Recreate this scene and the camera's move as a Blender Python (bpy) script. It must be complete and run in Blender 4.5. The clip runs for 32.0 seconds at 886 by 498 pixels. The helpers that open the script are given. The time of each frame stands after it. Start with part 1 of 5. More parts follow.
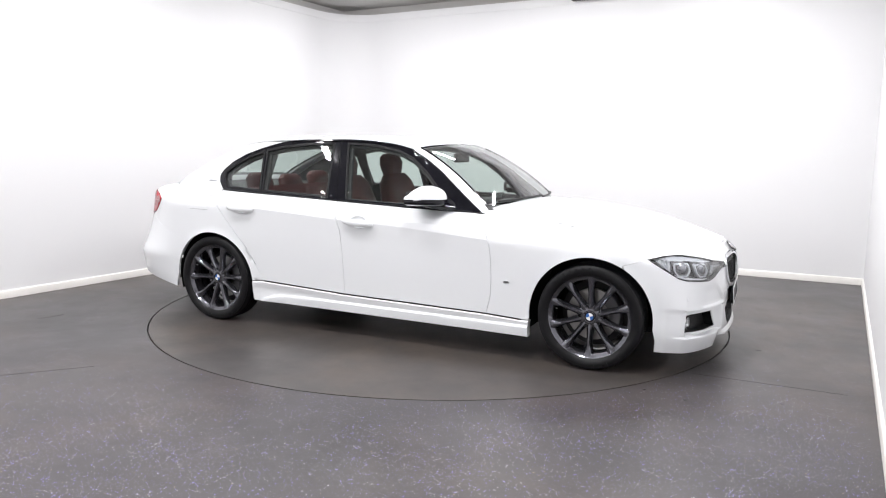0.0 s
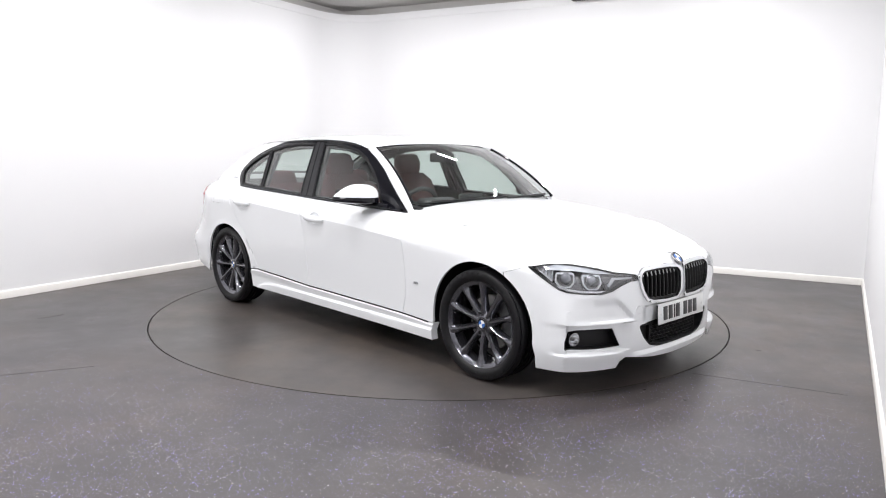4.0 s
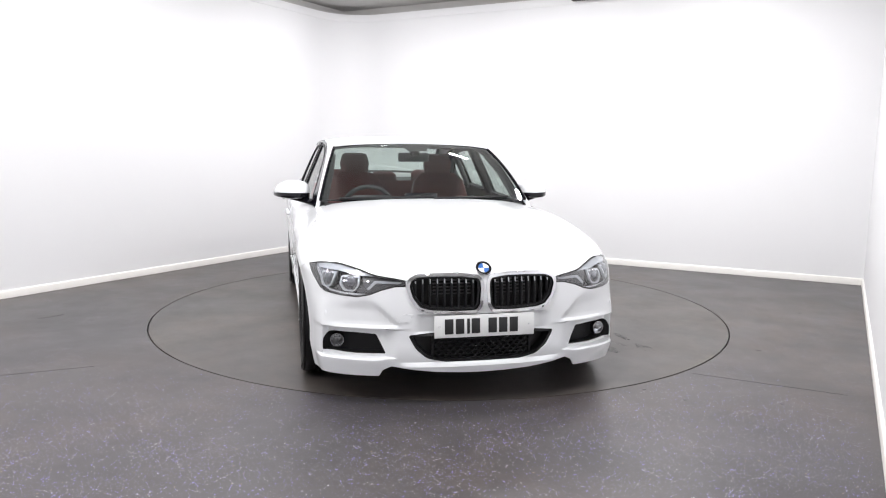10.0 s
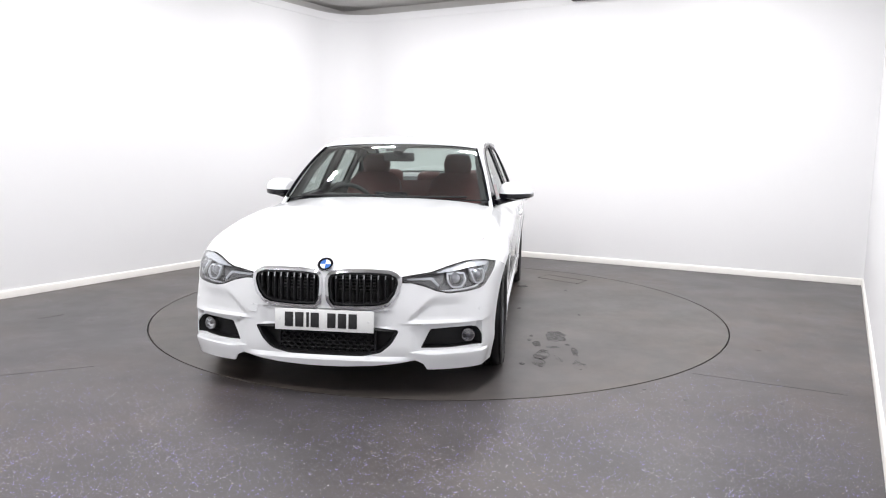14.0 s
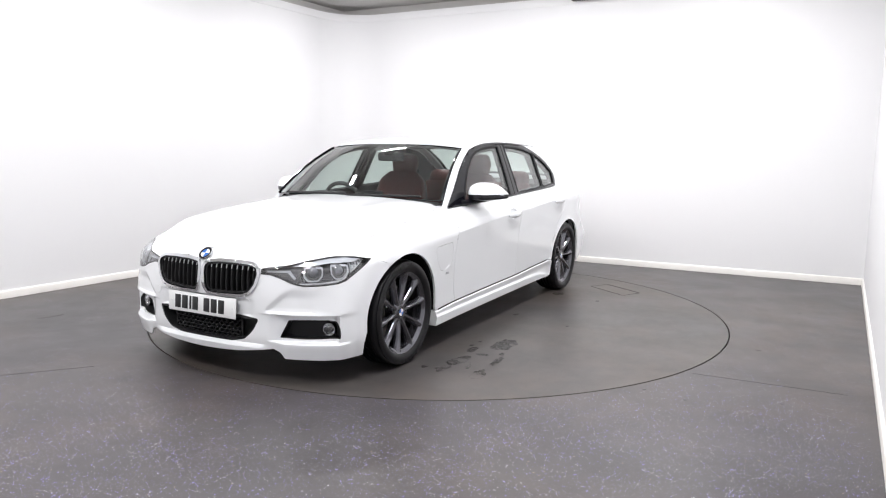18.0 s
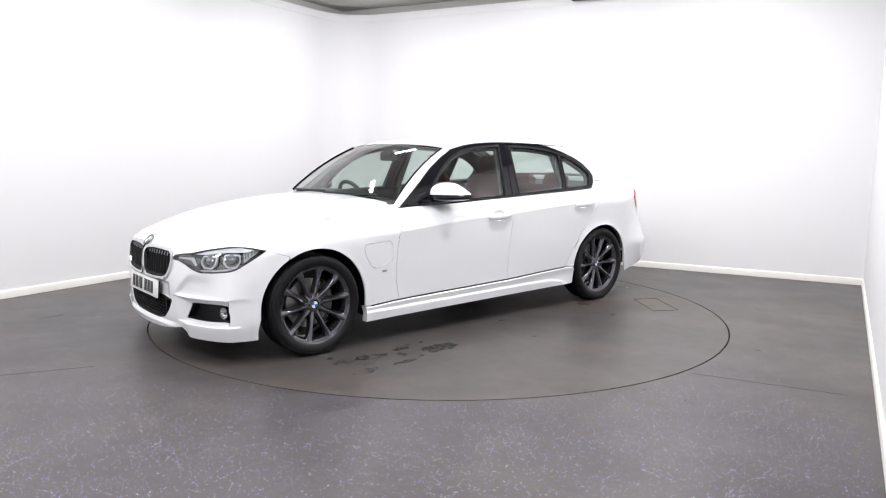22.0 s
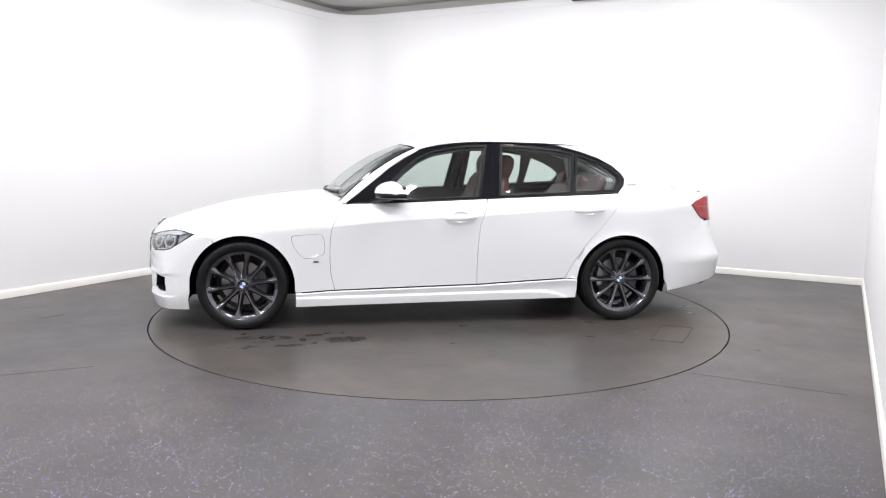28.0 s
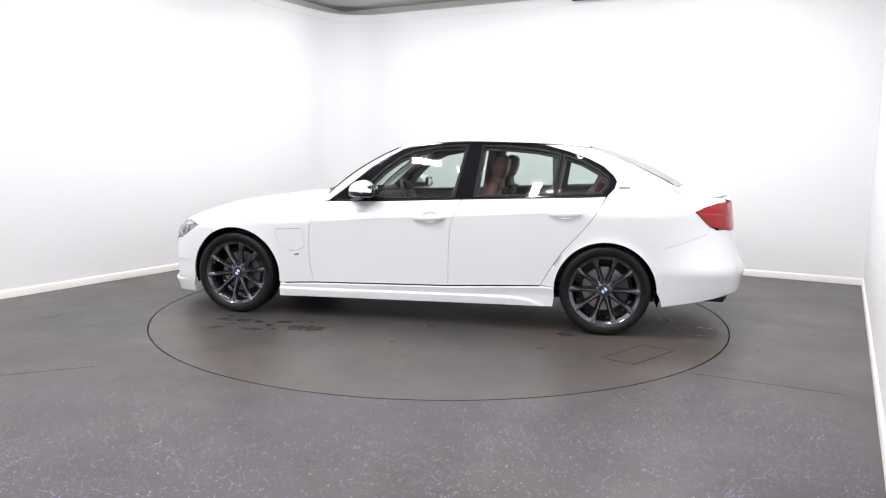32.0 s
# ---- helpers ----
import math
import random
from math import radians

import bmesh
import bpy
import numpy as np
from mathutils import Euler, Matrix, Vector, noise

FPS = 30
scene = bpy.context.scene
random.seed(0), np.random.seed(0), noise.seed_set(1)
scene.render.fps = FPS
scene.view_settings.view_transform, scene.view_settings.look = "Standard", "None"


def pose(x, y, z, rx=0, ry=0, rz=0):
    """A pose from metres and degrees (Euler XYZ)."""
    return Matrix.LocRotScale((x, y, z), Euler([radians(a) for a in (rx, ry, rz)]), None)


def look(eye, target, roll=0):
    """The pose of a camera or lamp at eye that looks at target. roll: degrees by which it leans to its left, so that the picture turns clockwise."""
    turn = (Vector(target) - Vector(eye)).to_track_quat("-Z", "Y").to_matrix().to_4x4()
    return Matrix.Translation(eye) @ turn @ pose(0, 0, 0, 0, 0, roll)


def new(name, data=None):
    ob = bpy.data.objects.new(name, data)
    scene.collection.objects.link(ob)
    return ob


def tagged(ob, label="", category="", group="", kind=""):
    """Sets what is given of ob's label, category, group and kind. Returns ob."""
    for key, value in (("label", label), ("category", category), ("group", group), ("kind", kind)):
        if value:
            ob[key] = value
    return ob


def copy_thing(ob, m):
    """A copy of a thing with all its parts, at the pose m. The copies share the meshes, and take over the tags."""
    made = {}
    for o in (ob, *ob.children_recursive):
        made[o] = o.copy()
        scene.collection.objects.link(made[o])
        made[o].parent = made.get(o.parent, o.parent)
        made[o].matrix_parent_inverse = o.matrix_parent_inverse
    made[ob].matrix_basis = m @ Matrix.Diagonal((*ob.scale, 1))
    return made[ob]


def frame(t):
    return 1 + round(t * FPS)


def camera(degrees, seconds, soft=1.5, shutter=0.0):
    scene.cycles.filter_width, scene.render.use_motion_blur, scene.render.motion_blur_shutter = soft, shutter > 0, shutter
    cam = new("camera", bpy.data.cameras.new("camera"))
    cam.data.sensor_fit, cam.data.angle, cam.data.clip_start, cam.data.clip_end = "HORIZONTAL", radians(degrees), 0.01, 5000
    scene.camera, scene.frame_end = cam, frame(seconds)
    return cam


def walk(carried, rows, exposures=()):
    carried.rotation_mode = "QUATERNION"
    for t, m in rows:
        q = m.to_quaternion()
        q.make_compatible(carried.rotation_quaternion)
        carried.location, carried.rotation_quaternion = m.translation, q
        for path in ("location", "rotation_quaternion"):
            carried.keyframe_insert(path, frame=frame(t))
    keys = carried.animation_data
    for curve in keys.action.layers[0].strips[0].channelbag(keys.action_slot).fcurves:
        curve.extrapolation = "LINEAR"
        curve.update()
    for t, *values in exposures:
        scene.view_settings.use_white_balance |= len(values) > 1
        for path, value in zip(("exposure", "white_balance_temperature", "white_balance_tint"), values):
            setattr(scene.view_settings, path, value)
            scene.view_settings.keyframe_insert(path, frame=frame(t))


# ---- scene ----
cam = camera(63.57, 32.0, 1.1)
EYE = Vector((0.0246, -5.7811, 1.2796))
STAND = look(EYE, EYE + Vector((0, math.cos(radians(7.8396)), -math.sin(radians(7.8396)))), 0.673)
walk(cam, [(0, STAND), (32, STAND)])
scene.view_settings.exposure = 0.0

# ---- light: a white studio under ceiling panels ----
world = bpy.data.worlds.new("world")
scene.world = world
world.use_nodes = True
world.node_tree.nodes["Background"].inputs[0].default_value = (0.9, 0.95, 1.0, 1)
world.node_tree.nodes["Background"].inputs[1].default_value = 0.05
PANEL_POWER = 44.0

# the room: its corner, the directions of its walls, its size
CORNER = Vector((-1.327, 4.133))
ALONG = Vector((math.cos(radians(-27.88)), math.sin(radians(-27.88))))
DEEP = Vector((-math.cos(radians(59.72)), -math.sin(radians(59.72))))
WIDE = 6.251
TABLE_R = 2.2265
CAR_OFF = Vector((-0.0975, 0.281, 0.008))


def turn_at(t):
    """The turntable's angle in degrees."""
    return -24.654 - 5.2188 * t


def on_plan(a, d):
    """A floor point a metres along the back wall and d metres out from it."""
    return CORNER + ALONG * a + DEEP * d


# ---- materials ----
def material(name, colour, rough=0.5, metal=0.0, coat=0.0, vary=0.0, scale=8.0, bump=0.0, bscale=60.0, emit=None, spec=0.5):
    m = bpy.data.materials.new(name)
    m.use_nodes = True
    nt = m.node_tree
    p = nt.nodes["Principled BSDF"]
    p.inputs["Base Color"].default_value = (*colour, 1)
    p.inputs["Roughness"].default_value = rough
    p.inputs["Metallic"].default_value = metal
    p.inputs["Coat Weight"].default_value = coat
    p.inputs["Coat Roughness"].default_value = 0.04
    p.inputs["Specular IOR Level"].default_value = spec
    co = nt.nodes.new("ShaderNodeTexCoord")
    if vary:
        n = nt.nodes.new("ShaderNodeTexNoise")
        n.inputs["Scale"].default_value, n.inputs["Detail"].default_value = scale, 6
        nt.links.new(co.outputs["Object"], n.inputs["Vector"])
        mix = nt.nodes.new("ShaderNodeMix")
        mix.data_type = "RGBA"
        mix.inputs[6].default_value = (*[c * (1 - vary) for c in colour], 1)
        mix.inputs[7].default_value = (*[min(1, c * (1 + vary)) for c in colour], 1)
        nt.links.new(n.outputs["Fac"], mix.inputs[0])
        nt.links.new(mix.outputs[2], p.inputs["Base Color"])
    if bump:
        n = nt.nodes.new("ShaderNodeTexNoise")
        n.inputs["Scale"].default_value, n.inputs["Detail"].default_value = bscale, 4
        nt.links.new(co.outputs["Object"], n.inputs["Vector"])
        b = nt.nodes.new("ShaderNodeBump")
        b.inputs["Strength"].default_value, b.inputs["Distance"].default_value = bump, 0.002
        nt.links.new(n.outputs["Fac"], b.inputs["Height"])
        nt.links.new(b.outputs["Normal"], p.inputs["Normal"])
    if emit:
        p.inputs["Emission Color"].default_value = (*emit[:3], 1)
        p.inputs["Emission Strength"].default_value = emit[3]
    return m


def glass_material(name, tint, gloss=0.9):
    """A thin pane: it tints what lies behind it and mirrors by the angle."""
    m = bpy.data.materials.new(name)
    m.use_nodes = True
    nt = m.node_tree
    nt.nodes.remove(nt.nodes["Principled BSDF"])
    tr = nt.nodes.new("ShaderNodeBsdfTransparent")
    tr.inputs[0].default_value = (*tint, 1)
    gl = nt.nodes.new("ShaderNodeBsdfGlossy")
    gl.inputs["Roughness"].default_value = 0.02
    gl.inputs["Color"].default_value = (gloss, gloss, gloss, 1)
    lw = nt.nodes.new("ShaderNodeLayerWeight")
    lw.inputs["Blend"].default_value = 0.5
    steep = nt.nodes.new("ShaderNodeMath")
    steep.operation, steep.inputs[1].default_value = "POWER", 3.5
    nt.links.new(lw.outputs["Facing"], steep.inputs[0])
    fr = nt.nodes.new("ShaderNodeMath")
    fr.operation, fr.inputs[1].default_value, fr.inputs[2].default_value = "MULTIPLY_ADD", 0.72, 0.095
    nt.links.new(steep.outputs[0], fr.inputs[0])
    mix = nt.nodes.new("ShaderNodeMixShader")
    nt.links.new(fr.outputs[0], mix.inputs[0])
    nt.links.new(tr.outputs[0], mix.inputs[1])
    nt.links.new(gl.outputs[0], mix.inputs[2])
    nt.links.new(mix.outputs[0], nt.nodes["Material Output"].inputs["Surface"])
    return m


def floor_material(name, base, flakes):
    """Grey safety vinyl: mottled, scuffed, with small chips whose glint is put into their colour."""
    m = material(name, base, 0.4, vary=0.0)
    nt = m.node_tree
    p = nt.nodes["Principled BSDF"]
    co = nt.nodes.new("ShaderNodeTexCoord")

    def noise_at(scale, detail, rough=0.55):
        n = nt.nodes.new("ShaderNodeTexNoise")
        n.inputs["Scale"].default_value, n.inputs["Detail"].default_value, n.inputs["Roughness"].default_value = scale, detail, rough
        nt.links.new(co.outputs["Object"], n.inputs["Vector"])
        return n.outputs["Fac"]

    def ramp_of(fac, lo, hi, a, b):
        r = nt.nodes.new("ShaderNodeMapRange")
        for i, v in enumerate((lo, hi, a, b)):
            r.inputs[i + 1].default_value = v
        nt.links.new(fac, r.inputs[0])
        return r.outputs[0]

    def blend(fac, a, b, mode="MIX"):
        x = nt.nodes.new("ShaderNodeMix")
        x.data_type, x.blend_type = "RGBA", mode
        for sock, v in ((0, fac), (6, a), (7, b)):
            if isinstance(v, bpy.types.NodeSocket):
                nt.links.new(v, x.inputs[sock])
            else:
                x.inputs[sock].default_value = v if sock == 0 else (*v, 1)
        return x.outputs[2]
    warm = tuple(c * k for c, k in zip(base, (1.34, 1.18, 1.0)))
    dark = tuple(c * 0.68 for c in base)
    col = blend(ramp_of(noise_at(0.55, 5), 0.4, 0.62, 0, 1), base, warm)
    col = blend(ramp_of(noise_at(3.5, 8, 0.7), 0.42, 0.70, 0, 0.9), col, dark)
    col = blend(ramp_of(noise_at(260, 2), 0.55, 0.7, 0, 0.35), col, tuple(c * 1.5 for c in base))
    vo = nt.nodes.new("ShaderNodeTexVoronoi")
    vo.voronoi_dimensions = "2D"
    vo.inputs["Scale"].default_value = 150
    nt.links.new(co.outputs["Object"], vo.inputs["Vector"])
    chip = ramp_of(vo.outputs["Distance"], 0.16, 0.23, flakes, 0)
    pick = nt.nodes.new("ShaderNodeSeparateColor")
    nt.links.new(vo.outputs["Color"], pick.inputs[0])
    some = ramp_of(pick.outputs[0], 0.74, 0.92, 0, 0.45)
    clump = nt.nodes.new("ShaderNodeMath")
    clump.operation = "MULTIPLY"
    nt.links.new(some, clump.inputs[0])
    nt.links.new(ramp_of(noise_at(2.2, 4), 0.38, 0.62, 0.15, 1.3), clump.inputs[1])
    some = clump.outputs[0]
    both = nt.nodes.new("ShaderNodeMath")
    both.operation = "MULTIPLY"
    nt.links.new(chip, both.inputs[0])
    nt.links.new(some, both.inputs[1])
    hue = blend(pick.outputs[1], (0.88, 0.87, 0.90), (0.34, 0.30, 0.85))
    col = blend(both.outputs[0], col, hue)
    nt.links.new(col, p.inputs["Base Color"])
    nt.links.new(ramp_of(noise_at(1.6, 7, 0.65), 0.3, 0.75, 0.33, 0.46), p.inputs["Roughness"])
    b = nt.nodes.new("ShaderNodeBump")
    b.inputs["Strength"].default_value, b.inputs["Distance"].default_value = 0.12, 0.002
    nt.links.new(noise_at(120, 5), b.inputs["Height"])
    nt.links.new(b.outputs["Normal"], p.inputs["Normal"])
    return m


FLOOR = floor_material("grey_safety_vinyl", (0.0605, 0.0555, 0.0570), 0.9)
TABLE = floor_material("turntable_vinyl", (0.0665, 0.0612, 0.0597), 0.12)
WALL = material("white_wall_paint", (0.775, 0.775, 0.78), 0.55, vary=0.015, scale=1.2, bump=0.12, bscale=40)
SKIRT = material("white_gloss_skirting", (0.82, 0.80, 0.76), 0.35, vary=0.05, scale=6)
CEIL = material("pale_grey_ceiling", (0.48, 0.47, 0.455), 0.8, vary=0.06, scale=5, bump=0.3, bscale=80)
METAL_EDGE = material("dark_gap", (0.012, 0.012, 0.012), 0.6)
LAMP_FACE = material("lamp_diffuser", (0.9, 0.9, 0.9), 0.5, emit=(1, 0.99, 0.98, 1.2))
LAMP_FRAME = material("white_lamp_frame", (0.8, 0.8, 0.8), 0.4)
PAINT = material("white_car_paint", (0.82, 0.836, 0.85), 0.35, coat=1.0, vary=0.006, scale=30)
GAP = material("panel_gap_black", (0.012, 0.012, 0.012), 0.8, spec=0.1)
BLACK = material("gloss_black_trim", (0.006, 0.006, 0.009), 0.07, spec=0.4)
PLASTIC = material("black_textured_plastic", (0.010, 0.010, 0.011), 0.5, spec=0.3, bump=0.3, bscale=400)
CHROME = material("chrome", (0.70, 0.71, 0.73), 0.14, metal=1.0)
SATIN = material("satin_silver", (0.45, 0.46, 0.48), 0.3, metal=1.0)
GUN = material("gunmetal_wheel_paint", (0.125, 0.125, 0.142), 0.19, metal=0.9, coat=0.6, vary=0.08, scale=40)
RUBBER = material("tyre_rubber", (0.006, 0.006, 0.007), 0.40, spec=0.28, vary=0.25, scale=25, bump=0.25, bscale=200)
STEEL = material("brushed_brake_steel", (0.36, 0.35, 0.34), 0.35, metal=1.0, vary=0.2, scale=30)
CAST = material("grey_cast_caliper", (0.12, 0.12, 0.125), 0.5, metal=0.4)
RED = material("red_leather", (0.082, 0.010, 0.010), 0.45, vary=0.2, scale=14, bump=0.25, bscale=250)
TRIM = material("dark_interior_trim", (0.030, 0.030, 0.032), 0.6, vary=0.15, scale=30, bump=0.2, bscale=300)
LINER = material("anthracite_headliner", (0.055, 0.055, 0.058), 0.9, vary=0.08, scale=40)
GLASS = glass_material("green_tinted_glass", (0.80, 0.875, 0.84))
CLEAR = glass_material("clear_lens", (0.93, 0.94, 0.95), 0.95)
FRIT = material("black_glass_border", (0.010, 0.011, 0.012), 0.08, coat=0.8)
HOUSING = material("headlamp_housing", (0.17, 0.17, 0.18), 0.25, metal=0.8, vary=0.1, scale=30, bump=0.3, bscale=45)
BEZEL = material("grey_lamp_bezel", (0.09, 0.09, 0.095), 0.35)
LENS = material("projector_lens", (0.30, 0.31, 0.34), 0.06, metal=0.6, coat=1.0)
DRL = material("light_guide", (0.44, 0.46, 0.49), 0.2, coat=0.6)
TAIL = material("red_tail_lens", (0.36, 0.006, 0.016), 0.10, coat=0.3, spec=0.3)
PLATE = material("reflective_white_plate", (0.76, 0.77, 0.76), 0.35, vary=0.02, scale=60)
INK = material("plate_black", (0.015, 0.015, 0.016), 0.4)
BLUE = material("emblem_blue", (0.04, 0.13, 0.40), 0.15, coat=0.8)
WHITE = material("emblem_white", (0.78, 0.79, 0.80), 0.15, coat=0.8)
MIRROR = material("mirror_glass", (0.75, 0.77, 0.79), 0.03, metal=1.0)
STAIN = material("dark_damp_stain", (0.022, 0.020, 0.019), 0.40, vary=0.35, scale=9)
def ragged(m, scale, low, high):
    """Break a thin stain up, so that its edge and middle are uneven."""
    nt = m.node_tree
    co, n, r = nt.nodes.new("ShaderNodeTexCoord"), nt.nodes.new("ShaderNodeTexNoise"), nt.nodes.new("ShaderNodeMapRange")
    n.inputs["Scale"].default_value, n.inputs["Detail"].default_value = scale, 7
    r.inputs[1].default_value, r.inputs[2].default_value = low, high
    nt.links.new(co.outputs["Object"], n.inputs["Vector"])
    nt.links.new(n.outputs["Fac"], r.inputs[0])
    nt.links.new(r.outputs[0], nt.nodes["Principled BSDF"].inputs["Alpha"])


ragged(STAIN, 16, 0.34, 0.56)
CHIPS = material("vinyl_colour_chips", (0.6, 0.6, 0.62), 0.4)
chip_nodes = CHIPS.node_tree
island = chip_nodes.nodes.new("ShaderNodeNewGeometry")
hues = chip_nodes.nodes.new("ShaderNodeValToRGB")
hues.color_ramp.interpolation = "CONSTANT"
for spot, hue in ((0.0, (0.56, 0.55, 0.60)), (0.28, (0.26, 0.22, 0.68)), (0.66, (0.42, 0.39, 0.80)), (0.90, (0.80, 0.79, 0.80)), (0.96, (0.42, 0.34, 0.22))):
    stop = hues.color_ramp.elements[0] if spot == 0 else hues.color_ramp.elements.new(spot)
    stop.position, stop.color = spot, (*hue, 1)
chip_nodes.links.new(island.outputs["Random Per Island"], hues.inputs[0])
chip_nodes.links.new(hues.outputs[0], chip_nodes.nodes["Principled BSDF"].inputs["Base Color"])
SEAL = material("window_rubber", (0.008, 0.008, 0.009), 0.45, spec=0.2)
FAINT = material("faint_damp_stain", (0.042, 0.038, 0.036), 0.42, vary=0.25, scale=9)
SCUFF = material("pale_dried_residue", (0.36, 0.355, 0.35), 0.5, vary=0.3, scale=12)
ragged(FAINT, 11, 0.42, 0.68)
ragged(SCUFF, 22, 0.36, 0.60)

# ---- mesh tools ----
from mathutils import geometry


def mesh_of(name, verts, faces, smooth_faces=True, mats=None):
    me = bpy.data.meshes.new(name)
    me.from_pydata([tuple(v) for v in verts], [], [tuple(int(i) for i in f) for f in faces])
    if smooth_faces:
        me.polygons.foreach_set("use_smooth", [True] * len(me.polygons))
    me.update()
    return me


def link(name, me, mat, parent=None, label="", matrix=None):
    ob = new(name, me)
    if not me.materials:
        me.materials.append(mat)
    ob.parent = parent
    if matrix is not None:
        ob.matrix_basis = matrix
    if label:
        tagged(ob, label)
    return ob


def part(name, bm, mat, parent, label="", flat=False):
    """One bmesh as one mesh object under a thing or a part."""
    me = bpy.data.meshes.new(name)
    bmesh.ops.recalc_face_normals(bm, faces=bm.faces[:])
    bm.to_mesh(me)
    bm.free()
    me.polygons.foreach_set("use_smooth", [not flat] * len(me.polygons))
    if not flat:
        me.set_sharp_from_angle(angle=radians(38))
    return link(name, me, mat, parent, label)


def box(bm, size, at=(0, 0, 0), rot=None, bevel=0.0, seg=2):
    r = bmesh.ops.create_cube(bm, size=1.0)
    vs = r["verts"]
    m = Matrix.Translation(at) @ (rot.to_4x4() if rot is not None else Matrix()) @ Matrix.Diagonal((*size, 1))
    bmesh.ops.transform(bm, matrix=m, verts=vs)
    if bevel:
        es = list({e for v in vs for e in v.link_edges})
        bmesh.ops.bevel(bm, geom=es, offset=bevel, segments=seg, affect="EDGES", profile=0.5)
    return vs


def lathe(profile, n=48, axis="y", close=False):
    """Turn a profile of (radius, along) round an axis."""
    verts, faces = [], []
    k = len(profile)
    for i in range(n):
        a = 2 * math.pi * i / n
        for r, h in profile:
            verts.append((r * math.cos(a), h, r * math.sin(a)) if axis == "y" else (r * math.cos(a), r * math.sin(a), h))
    for i in range(n):
        j = (i + 1) % n
        for q in range(k if close else k - 1):
            w = (q + 1) % k
            faces.append((i * k + q, i * k + w, j * k + w, j * k + q))
    return verts, faces


def lathe_part(name, profile, mat, parent, label="", n=48, axis="y", close=False, matrix=None):
    bm = bmesh.new()
    v, f = lathe(profile, n, axis, close)
    vs = [bm.verts.new(c) for c in v]
    for q in f:
        bm.faces.new([vs[i] for i in q])
    bmesh.ops.remove_doubles(bm, verts=bm.verts[:], dist=1e-6)
    ob = part(name, bm, mat, parent, label)
    if matrix is not None:
        ob.matrix_basis = matrix
    return ob


def tube(bm, pts, r, n=8, flat=1.0):
    """A round bar along points; r: one radius or one a point."""
    pts = [Vector(p) for p in pts]
    rs = r if isinstance(r, (list, tuple)) else [r] * len(pts)
    rings = []
    for i, p in enumerate(pts):
        d = (pts[min(i + 1, len(pts) - 1)] - pts[max(i - 1, 0)]).normalized()
        u = d.cross(Vector((0, 0, 1)))
        u = u.normalized() if u.length > 1e-4 else Vector((1, 0, 0))
        w = d.cross(u)
        rings.append([bm.verts.new(p + (u * math.cos(a) + w * math.sin(a) * flat) * rs[i]) for a in [2 * math.pi * k / n for k in range(n)]])
    for a, b in zip(rings, rings[1:]):
        for k in range(n):
            bm.faces.new((a[k], a[(k + 1) % n], b[(k + 1) % n], b[k]))
    for q in (rings[0], rings[-1]):
        bm.faces.new(q)


def inside(pts, poly):
    """Which points lie in a polygon."""
    x, y = pts[:, 0], pts[:, 1]
    c = np.zeros(len(pts), bool)
    n = len(poly)
    for i in range(n):
        (x1, y1), (x2, y2) = poly[i], poly[i - 1]
        if y1 == y2:
            continue
        c ^= ((y1 > y) != (y2 > y)) & (x < (x2 - x1) * (y - y1) / (y2 - y1) + x1)
    return c


def dense(poly, step, closed=True):
    out = []
    n = len(poly)
    for i in range(n if closed else n - 1):
        a, b = np.array(poly[i], float), np.array(poly[(i + 1) % n], float)
        k = max(1, int(round(np.linalg.norm(b - a) / step)))
        out += [a + (b - a) * j / k for j in range(k)]
    if not closed:
        out.append(np.array(poly[-1], float))
    return np.array(out)


def inset(poly, d):
    """A closed outline moved inwards by d (outwards if negative)."""
    p = np.array(poly, float)
    keep = [i for i in range(len(p)) if np.linalg.norm(p[i] - p[i - 1]) > 1e-5]
    p = p[keep]
    area = sum(p[i - 1][0] * p[i][1] - p[i][0] * p[i - 1][1] for i in range(len(p)))
    sgn = 1 if area > 0 else -1
    out = []
    for i in range(len(p)):
        a, b, c = p[i - 1], p[i], p[(i + 1) % len(p)]
        e, f = (b - a) / np.linalg.norm(b - a), (c - b) / np.linalg.norm(c - b)
        n1, n2 = sgn * np.array([-e[1], e[0]]), sgn * np.array([-f[1], f[0]])
        m = n1 + n2
        k = max(0.35, (m @ m) / 2)
        out.append(b + m * d / k)
    return [tuple(q) for q in out]


def rounded(poly, r, seg=4):
    """An outline with its corners rounded."""
    p = [np.array(q, float) for q in poly]
    out = []
    for i in range(len(p)):
        a, b, c = p[i - 1], p[i], p[(i + 1) % len(p)]
        la, lc = np.linalg.norm(a - b), np.linalg.norm(c - b)
        k = min(r, la * 0.45, lc * 0.45)
        s, e = b + (a - b) / la * k, b + (c - b) / lc * k
        for j in range(seg + 1):
            t = j / seg
            out.append(tuple((1 - t) ** 2 * s + 2 * t * (1 - t) * b + t * t * e))
    return out


